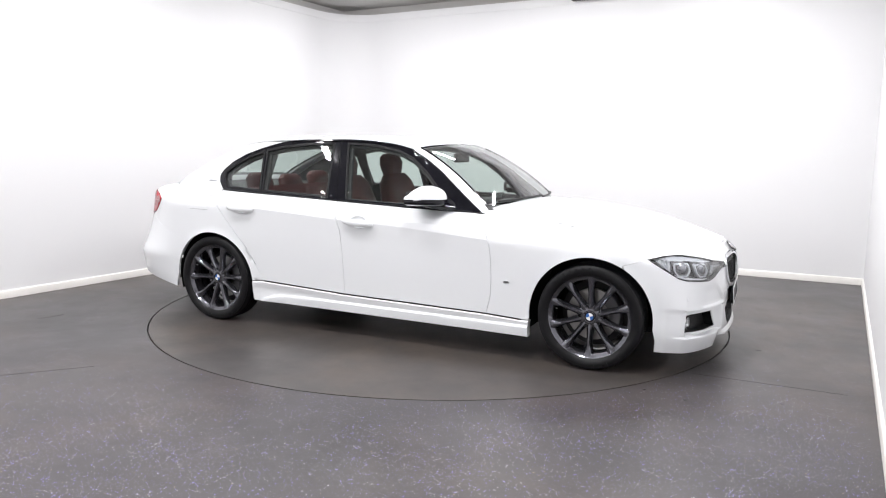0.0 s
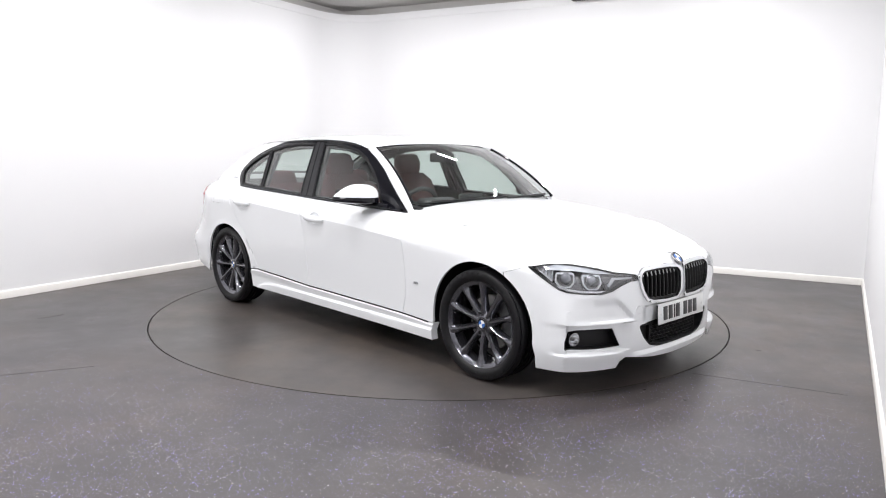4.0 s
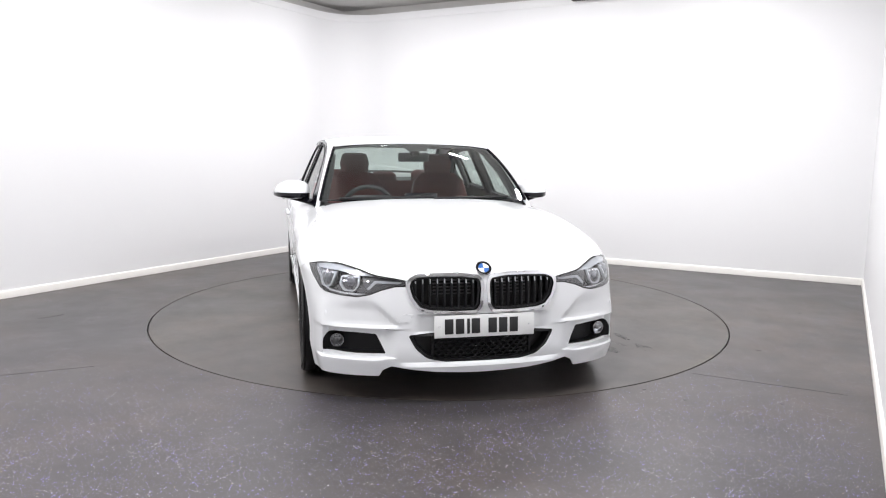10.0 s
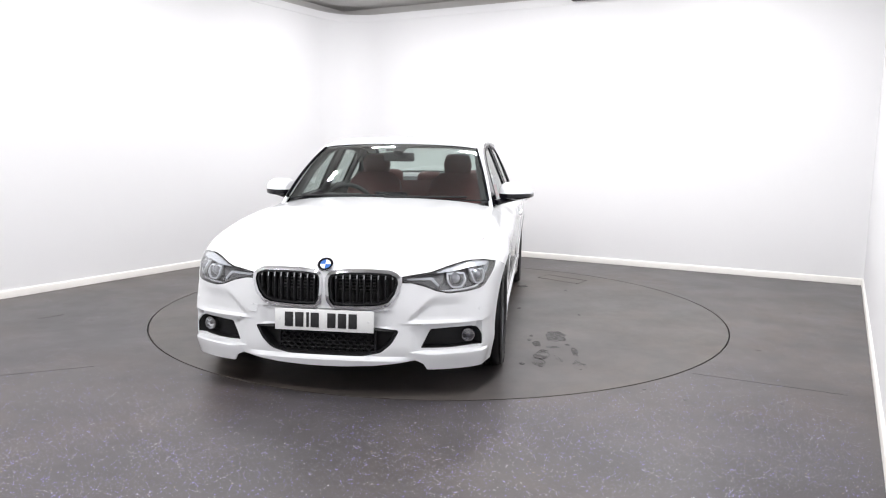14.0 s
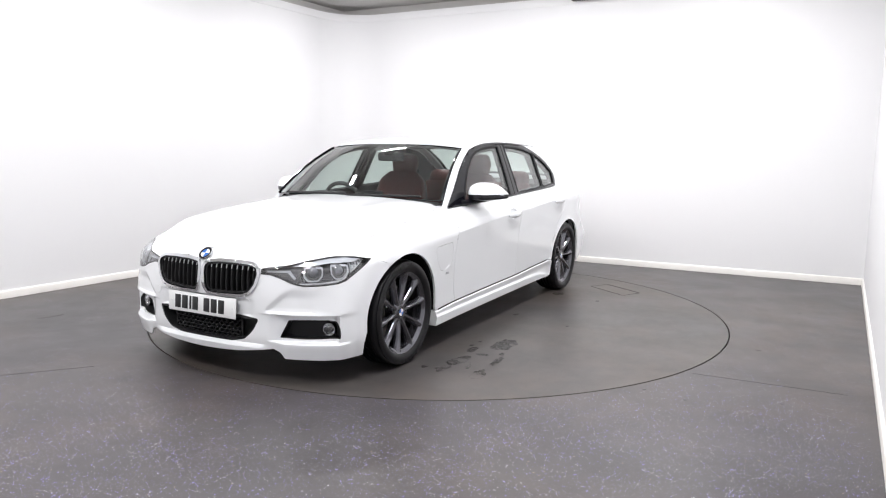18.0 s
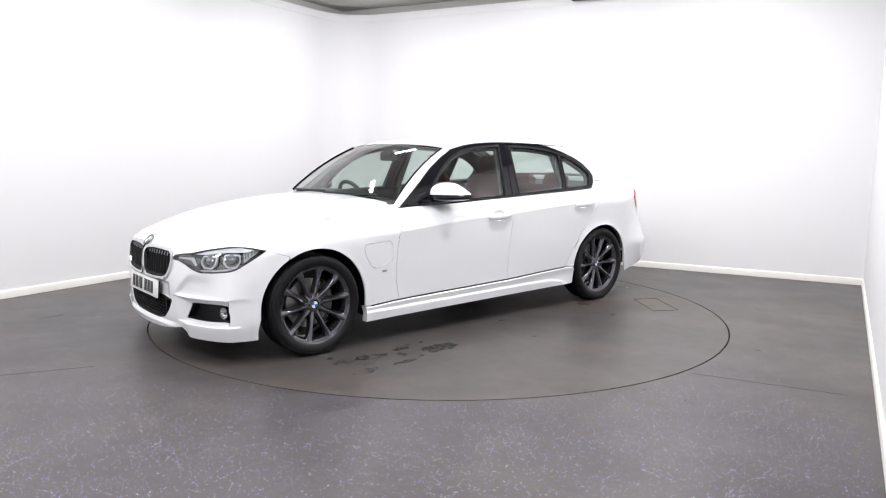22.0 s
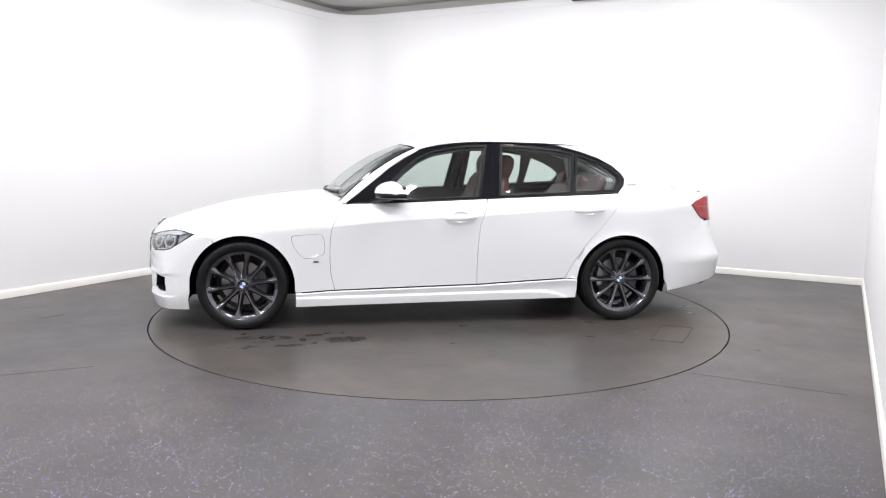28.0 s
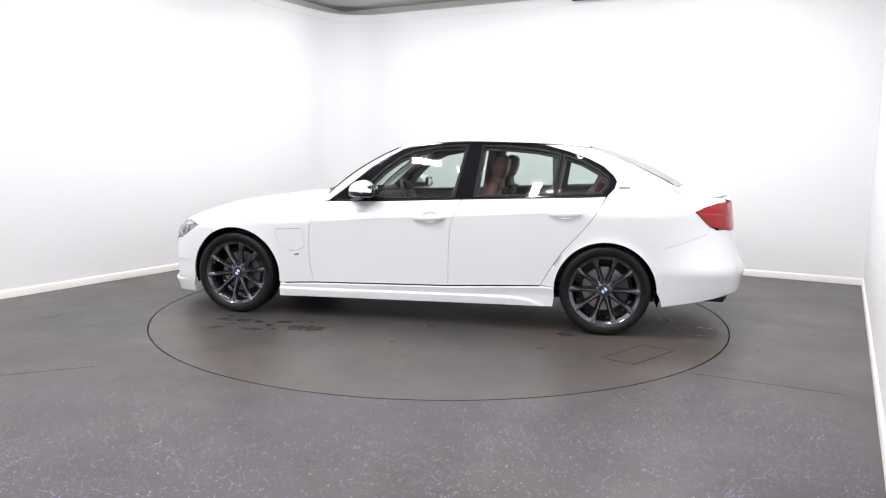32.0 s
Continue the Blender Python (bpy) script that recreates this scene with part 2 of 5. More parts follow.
def panel(name, poly, surf, mat, parent, label="", holes=(), step=0.03, gap=0.0015, depth=0.014, off=0.0, lines=(), edge=True, crisp=0.0):
    """A sheet cut to an outline on a curved surface, with turned-in edges. surf(a, b, off) gives its points."""
    poly = inset(poly, gap) if gap else poly
    loops = [dense(poly, step)] + [dense(inset(h, -gap) if gap else h, step * 0.7) for h in holes]
    lo, hi = loops[0].min(0), loops[0].max(0)
    gx, gy = np.meshgrid(np.arange(lo[0], hi[0], step), np.arange(lo[1], hi[1], step * 0.9))
    gx = gx + (np.arange(gx.shape[0]) % 2)[:, None] * step * 0.5
    grid = np.stack([gx.ravel(), gy.ravel()], 1)
    ok = inside(grid, loops[0])
    for h in loops[1:]:
        ok &= ~inside(grid, h)
    lined = [dense(q, step, False) for q in lines]
    lined = [q[inside(q, loops[0])] for q in lined]
    bound = np.concatenate(loops + [q for q in lined if len(q)])
    grid = grid[ok]
    if len(grid):
        near = np.min(np.hypot(grid[:, None, 0] - bound[None, :, 0], grid[:, None, 1] - bound[None, :, 1]), 1)
        grid = grid[near > step * 0.42]
    pts, edges, base = [], [], 0
    for q in loops:
        pts += [Vector(c) for c in q]
        edges += [(base + i, base + (i + 1) % len(q)) for i in range(len(q))]
        base += len(q)
    for q in lined:
        pts += [Vector(c) for c in q]
        edges += [(base + i, base + i + 1) for i in range(len(q) - 1)]
        base += len(q)
    pts += [Vector(c) for c in grid]
    v2, _, tris, _, _, _ = geometry.delaunay_2d_cdt(pts, edges, [], 0, 1e-6)
    v2 = np.array([tuple(v) for v in v2])
    tris = np.array([t for t in tris if len(t) == 3])
    cen = v2[tris].mean(1)
    keep = inside(cen, loops[0])
    for h in loops[1:]:
        keep &= ~inside(cen, h)
    tris = tris[keep]
    v3 = surf(v2[:, 0], v2[:, 1], off)
    out = surf(v2[:, 0], v2[:, 1], off + 0.01) - v3
    nrm = np.cross(v3[tris[:, 1]] - v3[tris[:, 0]], v3[tris[:, 2]] - v3[tris[:, 0]])
    flip = (nrm * out[tris[:, 0]]).sum(1) < 0
    tris[flip] = tris[flip][:, ::-1]
    verts, faces = [tuple(v) for v in v3], [tuple(t) for t in tris]
    if edge:
        seen = {}
        for t in tris:
            for i in range(3):
                seen[(t[i], t[(i + 1) % 3])] = 1
        rim = [e for e in seen if (e[1], e[0]) not in seen]
        low = surf(v2[:, 0], v2[:, 1], off - depth)
        ids = {}

        def pair(i):
            if i not in ids:
                ids[i] = (len(verts), len(verts) + 1)
                verts.append(tuple(v3[i]))
                verts.append(tuple(low[i]))
            return ids[i]
        for a, b in rim:
            (a0, a1), (b0, b1) = pair(a), pair(b)
            faces.append((b0, a0, a1, b1))
    me = mesh_of(name, verts, faces)
    if crisp:
        me.set_sharp_from_angle(angle=radians(crisp))
    return link(name, me, mat, parent, label)


def sheet(name, fn, nu, nv, mat, parent, label="", depth=0.0, u0=-1.0, u1=1.0, v0=0.0, v1=1.0):
    """A curved sheet fn(u, v) on a grid, thickened downwards by depth."""
    us, vs = np.linspace(u0, u1, nu), np.linspace(v0, v1, nv)
    top = [Vector(fn(u, v)) for v in vs for u in us]
    faces = [(j * nu + i, j * nu + i + 1, (j + 1) * nu + i + 1, (j + 1) * nu + i) for j in range(nv - 1) for i in range(nu - 1)]
    me = mesh_of(name, top, faces)
    if me.polygons[len(faces) // 2].normal.z < 0:
        me.flip_normals()
    if depth:
        ns = [v.normal.copy() for v in me.vertices]
        verts = [tuple(v) for v in top]
        fs = [tuple(p.vertices) for p in me.polygons]
        ring = [i for i in range(nu)] + [j * nu + nu - 1 for j in range(1, nv)] + [(nv - 1) * nu + i for i in range(nu - 2, -1, -1)] + [j * nu for j in range(nv - 2, 0, -1)]
        base = len(verts)
        for i in ring:
            verts.append(tuple(top[i]))
        for i in ring:
            verts.append(tuple(top[i] - ns[i] * depth))
        k = len(ring)
        for i in range(k):
            fs.append((base + i, base + (i + 1) % k, base + k + (i + 1) % k, base + k + i))
        bpy.data.meshes.remove(me)
        me = mesh_of(name, verts, fs)
    return link(name, me, mat, parent, label)

def smooth(ts, vs):
    """A smooth curve through values at rising stations."""
    ts, vs = np.array(ts, float), np.array(vs, float)
    if vs.ndim == 1:
        vs = vs[:, None]
    m = np.gradient(vs, ts, axis=0)

    def at(t):
        t = np.clip(np.atleast_1d(np.asarray(t, float)), ts[0], ts[-1])
        i = np.clip(np.searchsorted(ts, t) - 1, 0, len(ts) - 2)
        h = (ts[i + 1] - ts[i])
        k = ((t - ts[i]) / h)[:, None]
        h = h[:, None]
        out = ((1 + 2 * k) * (1 - k) ** 2 * vs[i] + k * (1 - k) ** 2 * h * m[i]
               + k * k * (3 - 2 * k) * vs[i + 1] + k * k * (k - 1) * h * m[i + 1])
        return out if out.shape[1] > 1 else out[:, 0]
    return at


# the car's outline from above: x forward, y out, then the shoulder's height, its inset and the height over which it rolls in
PLAN = np.array([
    (2.185, 0.00, 0.728, 0.062, 0.10), (2.180, 0.15, 0.728, 0.062, 0.10), (2.165, 0.30, 0.727, 0.066, 0.10),
    (2.138, 0.45, 0.725, 0.080, 0.11), (2.098, 0.58, 0.720, 0.100, 0.11), (2.040, 0.69, 0.721, 0.118, 0.11),
    (1.960, 0.775, 0.733, 0.130, 0.11), (1.860, 0.825, 0.750, 0.128, 0.11), (1.740, 0.860, 0.770, 0.125, 0.12), (1.600, 0.883, 0.805, 0.122, 0.14),
    (1.405, 0.893, 0.835, 0.122, 0.15), (1.100, 0.889, 0.876, 0.130, 0.17), (0.800, 0.885, 0.898, 0.142, 0.16),
    (0.600, 0.883, 0.900, 0.126, 0.13), (0.300, 0.882, 0.908, 0.104, 0.11), (-0.300, 0.885, 0.934, 0.084, 0.10)])
PLAN_REAR = np.array([
    (-0.800, 0.892, 0.955, 0.094, 0.10), (-1.100, 0.903, 0.966, 0.112, 0.11), (-1.405, 0.908, 0.980, 0.135, 0.13),
    (-1.700, 0.902, 1.008, 0.160, 0.16), (-1.920, 0.888, 1.014, 0.150, 0.15), (-2.080, 0.858, 1.000, 0.110, 0.12),
    (-2.210, 0.800, 0.985, 0.075, 0.08), (-2.310, 0.700, 0.980, 0.050, 0.05), (-2.370, 0.570, 0.980, 0.035, 0.035),
    (-2.415, 0.380, 0.982, 0.030, 0.03), (-2.435, 0.200, 0.983, 0.030, 0.03), (-2.440, 0.000, 0.983, 0.030, 0.03)])
PLAN = np.concatenate([PLAN, PLAN_REAR])
PLAN[:, 0] -= 0.048 * np.clip(PLAN[:, 0] - 1.45, 0, None)
PLAN[:, 1] *= 1.012
ARC = np.concatenate([[0], np.cumsum(np.hypot(*np.diff(PLAN[:, :2], axis=0).T))])
plan_at = smooth(ARC, PLAN)
S_FINE = np.linspace(0, ARC[-1], 1200)
X_FINE = plan_at(S_FINE)[:, 0]
Y_FINE = plan_at(S_FINE)[:, 1]
NOSE = S_FINE[np.argmin(abs(X_FINE - 1.55))]
crease_z = smooth([-2.3, -1.69, -1.1, -0.298, 0.118, 0.776, 1.2, 2.3], [0.925, 0.901, 0.872, 0.817, 0.797, 0.747, 0.72, 0.70])
prof_front = smooth([0.08, 0.17, 0.25, 0.36, 0.45, 0.52, 0.60, 0.68, 1.1], [-0.05, -0.02, 0, 0.001, 0.001, -0.001, -0.008, -0.018, -0.03])
prof_side = smooth([0.10, 0.20, 0.28, 0.33, 0.45, 0.60, 0.72, 1.1], [-0.032, -0.026, -0.026, -0.025, -0.018, -0.007, 0.0, -0.004])
prof_rear = smooth([0.15, 0.22, 0.30, 0.41, 0.48, 0.55, 0.62, 0.75, 0.92, 1.1], [-0.09, -0.06, -0.03, -0.012, 0, -0.03, -0.055, -0.09, -0.115, -0.13])


def sx(x):
    """Arc along the flank at x."""
    return float(np.interp(-x, -X_FINE, S_FINE))


def sy(y):
    """Arc along the nose at y."""
    n = int(np.argmax(S_FINE > NOSE))
    return float(np.sign(y) * np.interp(abs(y), Y_FINE[:n], S_FINE[:n]))


def ramp(a, lo, hi):
    k = np.clip((a - lo) / (hi - lo), 0, 1)
    return k * k * (3 - 2 * k)


def shell(s, z, off=0.0):
    """A point of the body's outer skin at arc s (negative: the other side) and height z; off: metres outwards."""
    s, z = np.broadcast_arrays(np.atleast_1d(np.asarray(s, float)), np.asarray(z, float))
    a = abs(s)
    p, q = plan_at(a), plan_at(np.clip(a + 0.01, 0, ARC[-1])) - plan_at(np.clip(a - 0.01, 0, ARC[-1]))
    n = np.stack([-q[:, 1], q[:, 0]], 1)
    n *= -1 / np.linalg.norm(n, axis=1)[:, None]
    x = p[:, 0]
    front, rear = ramp(x, 1.55, 1.95), ramp(-x, 1.65, 2.2)
    d = prof_front(z) * front + prof_rear(z) * rear + prof_side(z) * (1 - front - rear)
    dz = z - crease_z(x)
    tent = np.where(dz > 0, np.clip(1 - dz / 0.07, 0, 1) ** 2, np.clip(1 + dz / 0.16, 0, 1) ** 1.6)
    d = d + 0.0085 * tent * ramp(-x, -1.15, -0.6) * (1 - rear)
    h = p[:, 2] - z
    d = d - p[:, 3] * np.clip(1 - h / p[:, 4], 0, 1) ** 2.2
    for wx, wr, wz, lip in ((1.405, 0.365, 0.318, 0.003), (-1.405, 0.352, 0.318, 0.007)):
        r = np.hypot(x - wx, z - wz)
        d = d + lip * np.clip(1 - abs(r - wr) / 0.04, 0, 1) ** 2 * (h > 0.02)
    d = d + off
    return np.stack([p[:, 0] + n[:, 0] * d, np.where(s < 0, -1, 1) * (p[:, 1] + n[:, 1] * d), z], 1)


belt_y = smooth([-2.0, -1.45, -1.0, -0.4, 0.3, 0.7], [0.717, 0.776, 0.800, 0.808, 0.784, 0.752])
belt_z = smooth([-1.95, -1.4, -0.85, -0.3, 0.2, 0.7], [1.004, 0.980, 0.957, 0.934, 0.914, 0.897])


def belt(x):
    """Greenhouse half-width at the belt, and how it leans in."""
    return belt_y(x)


def glasshouse(x, z, off=0.0):
    """A point of the side glass plane on the left."""
    x, z = np.asarray(x, float), np.asarray(z, float)
    h = z - belt_z(x)
    y = belt(x) - (0.40 + 0.02 * ramp(-x, 0.8, 1.4)) * h - 0.10 * h * h
    return np.stack(np.broadcast_arrays(x, y + off * 0.92, z + off * 0.38), -1)

# ---- the room ----
RIGHT_DIR = Vector((-0.4861, -0.8739))
RIGHT_TOP = Vector((4.199, 1.209))
RIGHT_END = RIGHT_TOP + RIGHT_DIR * 9.33
LEFT_END = on_plan(0, 9.25)
ROUND = 0.55


def band(name, line, out, z0, z1, mat, label="", profile=None):
    """A wall, skirting or cornice that follows a line on plan; out: its thickness away from the room (negative: into it)."""
    line = [Vector(p) for p in line]
    nor = []
    for i in range(len(line)):
        d = (line[min(i + 1, len(line) - 1)] - line[max(i - 1, 0)]).normalized()
        nor.append(Vector((-d.y, d.x)))
    prof = profile or [(0, z0), (0, z1), (out, z1), (out, z0)]
    verts = [(*(p + n * o), z) for p, n in zip(line, nor) for o, z in prof]
    k = len(prof)
    faces = [(i * k + q, i * k + (q + 1) % k, (i + 1) * k + (q + 1) % k, (i + 1) * k + q) for i in range(len(line) - 1) for q in range(k)]
    faces += [tuple(range(k)), tuple(range((len(line) - 1) * k, len(line) * k))[::-1]]
    bm = bmesh.new()
    vs = [bm.verts.new(v) for v in verts]
    for f in faces:
        bm.faces.new([vs[i] for i in f])
    return tagged(part(name, bm, mat, None, label), label, "", "", "structure")


arc = [CORNER + ALONG * (ROUND - ROUND * math.cos(a)) + DEEP * (ROUND - ROUND * math.sin(a)) for a in [math.pi / 2 * i / 14 for i in range(15)]]
BACK_LINE = arc + [on_plan(ROUND + (WIDE - ROUND) * i / 6, 0) for i in range(1, 6)] + [RIGHT_TOP]
LEFT_LINE = [LEFT_END, on_plan(0, 6), on_plan(0, 3), on_plan(0, ROUND)]
RIGHT_LINE = [RIGHT_TOP, RIGHT_TOP + RIGHT_DIR * 4, RIGHT_END]
REAR_LINE = [RIGHT_END, LEFT_END]
SKIRT_PROFILE = [(0, 0.002), (-0.016, 0.002), (-0.016, 0.058), (-0.012, 0.066), (-0.004, 0.070), (0, 0.070)]
CORNICE = [(0, 2.940), (-0.012, 2.940), (-0.014, 2.945), (-0.014, 3.028), (0, 3.028)]
for wall_name, wall_line, text in (
        ("wall_left", LEFT_LINE, "plain white painted studio wall with soft scuffs"),
        ("wall_back", BACK_LINE, "white painted studio wall with a rounded corner"),
        ("wall_right", RIGHT_LINE, "white painted studio wall running past the camera"),
        ("wall_rear", REAR_LINE, "plain white wall closing the studio")):
    band(wall_name, wall_line, 0.12, 0.0, 3.030, WALL, text)
    band("baseboard", wall_line, 0, 0, 0, SKIRT, "low white gloss skirting board along the wall", SKIRT_PROFILE)
    band("trim", wall_line, 0, 0, 0, WALL, "white cornice strip along the wall top", CORNICE)


def flat(a, b, off=0.0):
    a, b = np.broadcast_arrays(a, b)
    return np.stack([a, b, 0 * a + off], 1)


def circle(r, n=160, c=(0, 0)):
    return [(c[0] + r * math.cos(2 * math.pi * i / n), c[1] + r * math.sin(2 * math.pi * i / n)) for i in range(n)]


room_plan = [tuple(p) for p in (on_plan(-0.1, -0.1), on_plan(WIDE + 0.35, -0.1), RIGHT_END + ALONG * 0.4 + DEEP * 0.2, LEFT_END - ALONG * 0.1 + DEEP * 0.2)]
floor = panel("floor", room_plan, flat, FLOOR, None, "worn grey safety vinyl floor with glinting flecks", holes=[circle(TABLE_R + 0.005)], step=0.6, gap=0, depth=0.06)
tagged(floor, "", "", "", "structure")
pit = panel("floor_pit", circle(TABLE_R + 0.05), flat, METAL_EDGE, None, "dark pit below the turntable rim", step=0.8, gap=0, off=-0.04, depth=0.02)
tagged(pit, "", "", "", "structure")
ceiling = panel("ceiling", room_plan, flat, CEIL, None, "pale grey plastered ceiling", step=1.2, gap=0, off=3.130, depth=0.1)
tagged(ceiling, "", "", "", "structure")


def ceiling_panel(w, h, label, group):
    """A flat lamp on two short fixings; its face points down its own z axis."""
    lamp = tagged(new("ceiling_light"), label, "ceiling light", group)
    bm = bmesh.new()
    for cx, cy, lx, ly in ((0, h / 2 + 0.015, w + 0.06, 0.03), (0, -h / 2 - 0.015, w + 0.06, 0.03), (w / 2 + 0.015, 0, 0.03, h), (-w / 2 - 0.015, 0, 0.03, h)):
        box(bm, (lx, ly, 0.03), (cx, cy, -0.015), bevel=0.004)
    box(bm, (w, h, 0.006), (0, 0, -0.001))
    part("frame", bm, LAMP_FRAME, lamp)
    bm = bmesh.new()
    box(bm, (w, h, 0.012), (0, 0, -0.014), bevel=0.002)
    part("diffuser", bm, LAMP_FACE, lamp, "glowing white diffuser")
    for x in (-w * 0.3, w * 0.3):
        bm = bmesh.new()
        tube(bm, [(x, h * 0.25, 0), (x, h * 0.25, 0.062)], 0.012, 10)
        part("fixing", bm, LAMP_FRAME, lamp)
    return lamp


lamp_turn = math.degrees(math.atan2(ALONG.y, ALONG.x))
# along the back wall, out from it, power, heading of the tilt (0: to the back wall, 90: to the left wall), tilt
CEILING_LAMPS = (
    (1.55, 1.70, 0.82, 45, 16), (3.10, 1.60, 0.85, 0, 16), (4.75, 1.65, 1.00, -40, 16), (1.55, 3.60, 0.78, 90, 14), (4.85, 3.50, 1.10, -90, 14),
    (1.55, 5.60, 0.78, 90, 14), (3.10, 5.20, 0.65, 0, 0), (4.70, 5.50, 1.15, -90, 14), (1.40, 7.60, 0.75, 0, 0), (2.70, 7.60, 0.75, 0, 0), (3.95, 7.60, 1.00, 0, 0))
first_lamp = None
for a, d, power, heading, tilt in CEILING_LAMPS:
    q = on_plan(a, d)
    m = pose(q.x, q.y, 3.07, 0, 0, lamp_turn + heading) @ Matrix.Rotation(radians(tilt), 4, "X")
    if first_lamp is None:
        first_lamp = ceiling_panel(0.42, 0.14, "narrow white panel light lit under the ceiling", "ceiling panel lights")
        first_lamp.matrix_basis = m
    else:
        copy_thing(first_lamp, m)
    li = bpy.data.lights.new("panel_glow", "AREA")
    li.shape, li.size, li.size_y, li.energy, li.color = "RECTANGLE", 0.40, 0.12, PANEL_POWER * power, (1.0, 0.988, 1.012)
    lob = new("panel_glow", li)
    lob.matrix_basis = m @ Matrix.Translation((0, 0, -0.036))

# a dark box end that just shows under the ceiling
bm = bmesh.new()
q = on_plan(3.36, 0.12)
box(bm, (0.34, 0.10, 0.05), (q.x, q.y, 2.985), Matrix.Rotation(radians(lamp_turn), 3, "Z"), 0.006)
tagged(part("ceiling_box", bm, material("dark_brown_box", (0.03, 0.02, 0.015), 0.6), None), "small dark brown box at the ceiling edge", "ceiling box")

# seams in the vinyl and a small floor hatch
SEAM = material("vinyl_seam", (0.047, 0.044, 0.044), 0.5)
for seam_pts in (((1.50, -1.72), (2.21, -2.074)), ((-2.989, -0.577), (-2.877, -0.423)), ((-2.55, -1.95), (-2.02, -1.72))):
    bm = bmesh.new()
    a, b = Vector(seam_pts[0]), Vector(seam_pts[1])
    d = (b - a)
    box(bm, (d.length, 0.0022, 0.002), (*((a + b) / 2), 0.0002), Matrix.Rotation(math.atan2(d.y, d.x), 3, "Z"))
    tagged(part("floor_seam", bm, SEAM, floor), "dark welded vinyl seam")

rnd = random.Random(3)
for x, y, r, pale in ((-2.66, -1.72, 0.060, 1), (2.109, -1.212, 0.016, 0), (2.933, -0.082, 0.014, 0), (-2.59, -0.593, 0.016, 0), (1.13, -2.02, 0.010, 0), (1.30, -2.18, 0.009, 0), (1.79, -2.22, 0.010, 0)):
    pts = [(x + r * rnd.uniform(0.7, 1.3) * math.cos(6.283 * i / 18), y + r * 0.6 * rnd.uniform(0.7, 1.3) * math.sin(6.283 * i / 18)) for i in range(18)]
    panel("floor_mark", pts, flat, SCUFF if pale else STAIN, floor, "pale scuff" if pale else "small dark mark", step=0.05, gap=0, off=0.0012, depth=0.001)

# loose-lying colour chips set into the foreground vinyl, their glints put into pale colours
rnd = random.Random(7)
verts, faces = [], []
clump_at = [(rnd.uniform(-2.3, 1.9), rnd.uniform(-3.5, -1.9), rnd.uniform(0.06, 0.30)) for _ in range(110)]
while len(faces) < 8000:
    if rnd.random() < 0.5:
        cx, cy, spread = rnd.choice(clump_at)
        x, y = rnd.gauss(cx, spread), rnd.gauss(cy, spread)
    else:
        x, y = rnd.uniform(-2.5, 2.0), rnd.uniform(-3.6, -1.6)
    if math.hypot(x, y) < TABLE_R + 0.03 or not -3.7 < y < -1.5 - 0.9 * rnd.random() or (Vector((x, y)) - RIGHT_TOP).dot(Vector((-RIGHT_DIR.y, RIGHT_DIR.x))) > -0.05:
        continue
    r, spin, k = rnd.uniform(0.0015, 0.0036), rnd.uniform(0, 6.28), len(verts)
    verts += [(x + r * rnd.uniform(0.6, 1.2) * math.cos(spin + j * 1.2566), y + r * rnd.uniform(0.6, 1.2) * math.sin(spin + j * 1.2566), 0.0012) for j in range(5)]
    faces.append(tuple(range(k, k + 5)))
tagged(link("colour_chips", mesh_of("colour_chips", verts, faces, False), CHIPS, floor, "white and violet chips in the vinyl"), kind="stuff")

# ---- the turntable ----
turntable = tagged(new("turntable"), "round grey vinyl turntable flush with the floor", "turntable")
top = panel("deck", circle(TABLE_R - 0.005), flat, TABLE, turntable, "worn grey vinyl deck", step=0.5, gap=0, depth=0.03)


def to_table(x, y):
    """From the car's own coordinates to the turntable's."""
    return Vector((x - CAR_OFF.x, y - CAR_OFF.y))


def blot(name, x, y, rx, ry, rot, mat, label, seed, height=0.0014):
    """An irregular thin patch on the deck."""
    rnd = random.Random(seed)
    ph = [(rnd.uniform(0, 6.28), rnd.uniform(0.05, 0.24)) for _ in range(6)]
    pts = []
    c, s = math.cos(radians(rot)), math.sin(radians(rot))
    o = to_table(x, y)
    for i in range(44):
        a = 2 * math.pi * i / 44
        k = 1 + sum(w * math.sin((j + 2) * a + p) for j, (p, w) in enumerate(ph)) * 0.32
        u, v = rx * k * math.cos(a), ry * k * math.sin(a)
        pts.append((o.x + u * c - v * s, o.y + u * s + v * c))
    return panel(name, pts, flat, mat, turntable, label, step=0.06, gap=0, off=height, depth=0.0012)


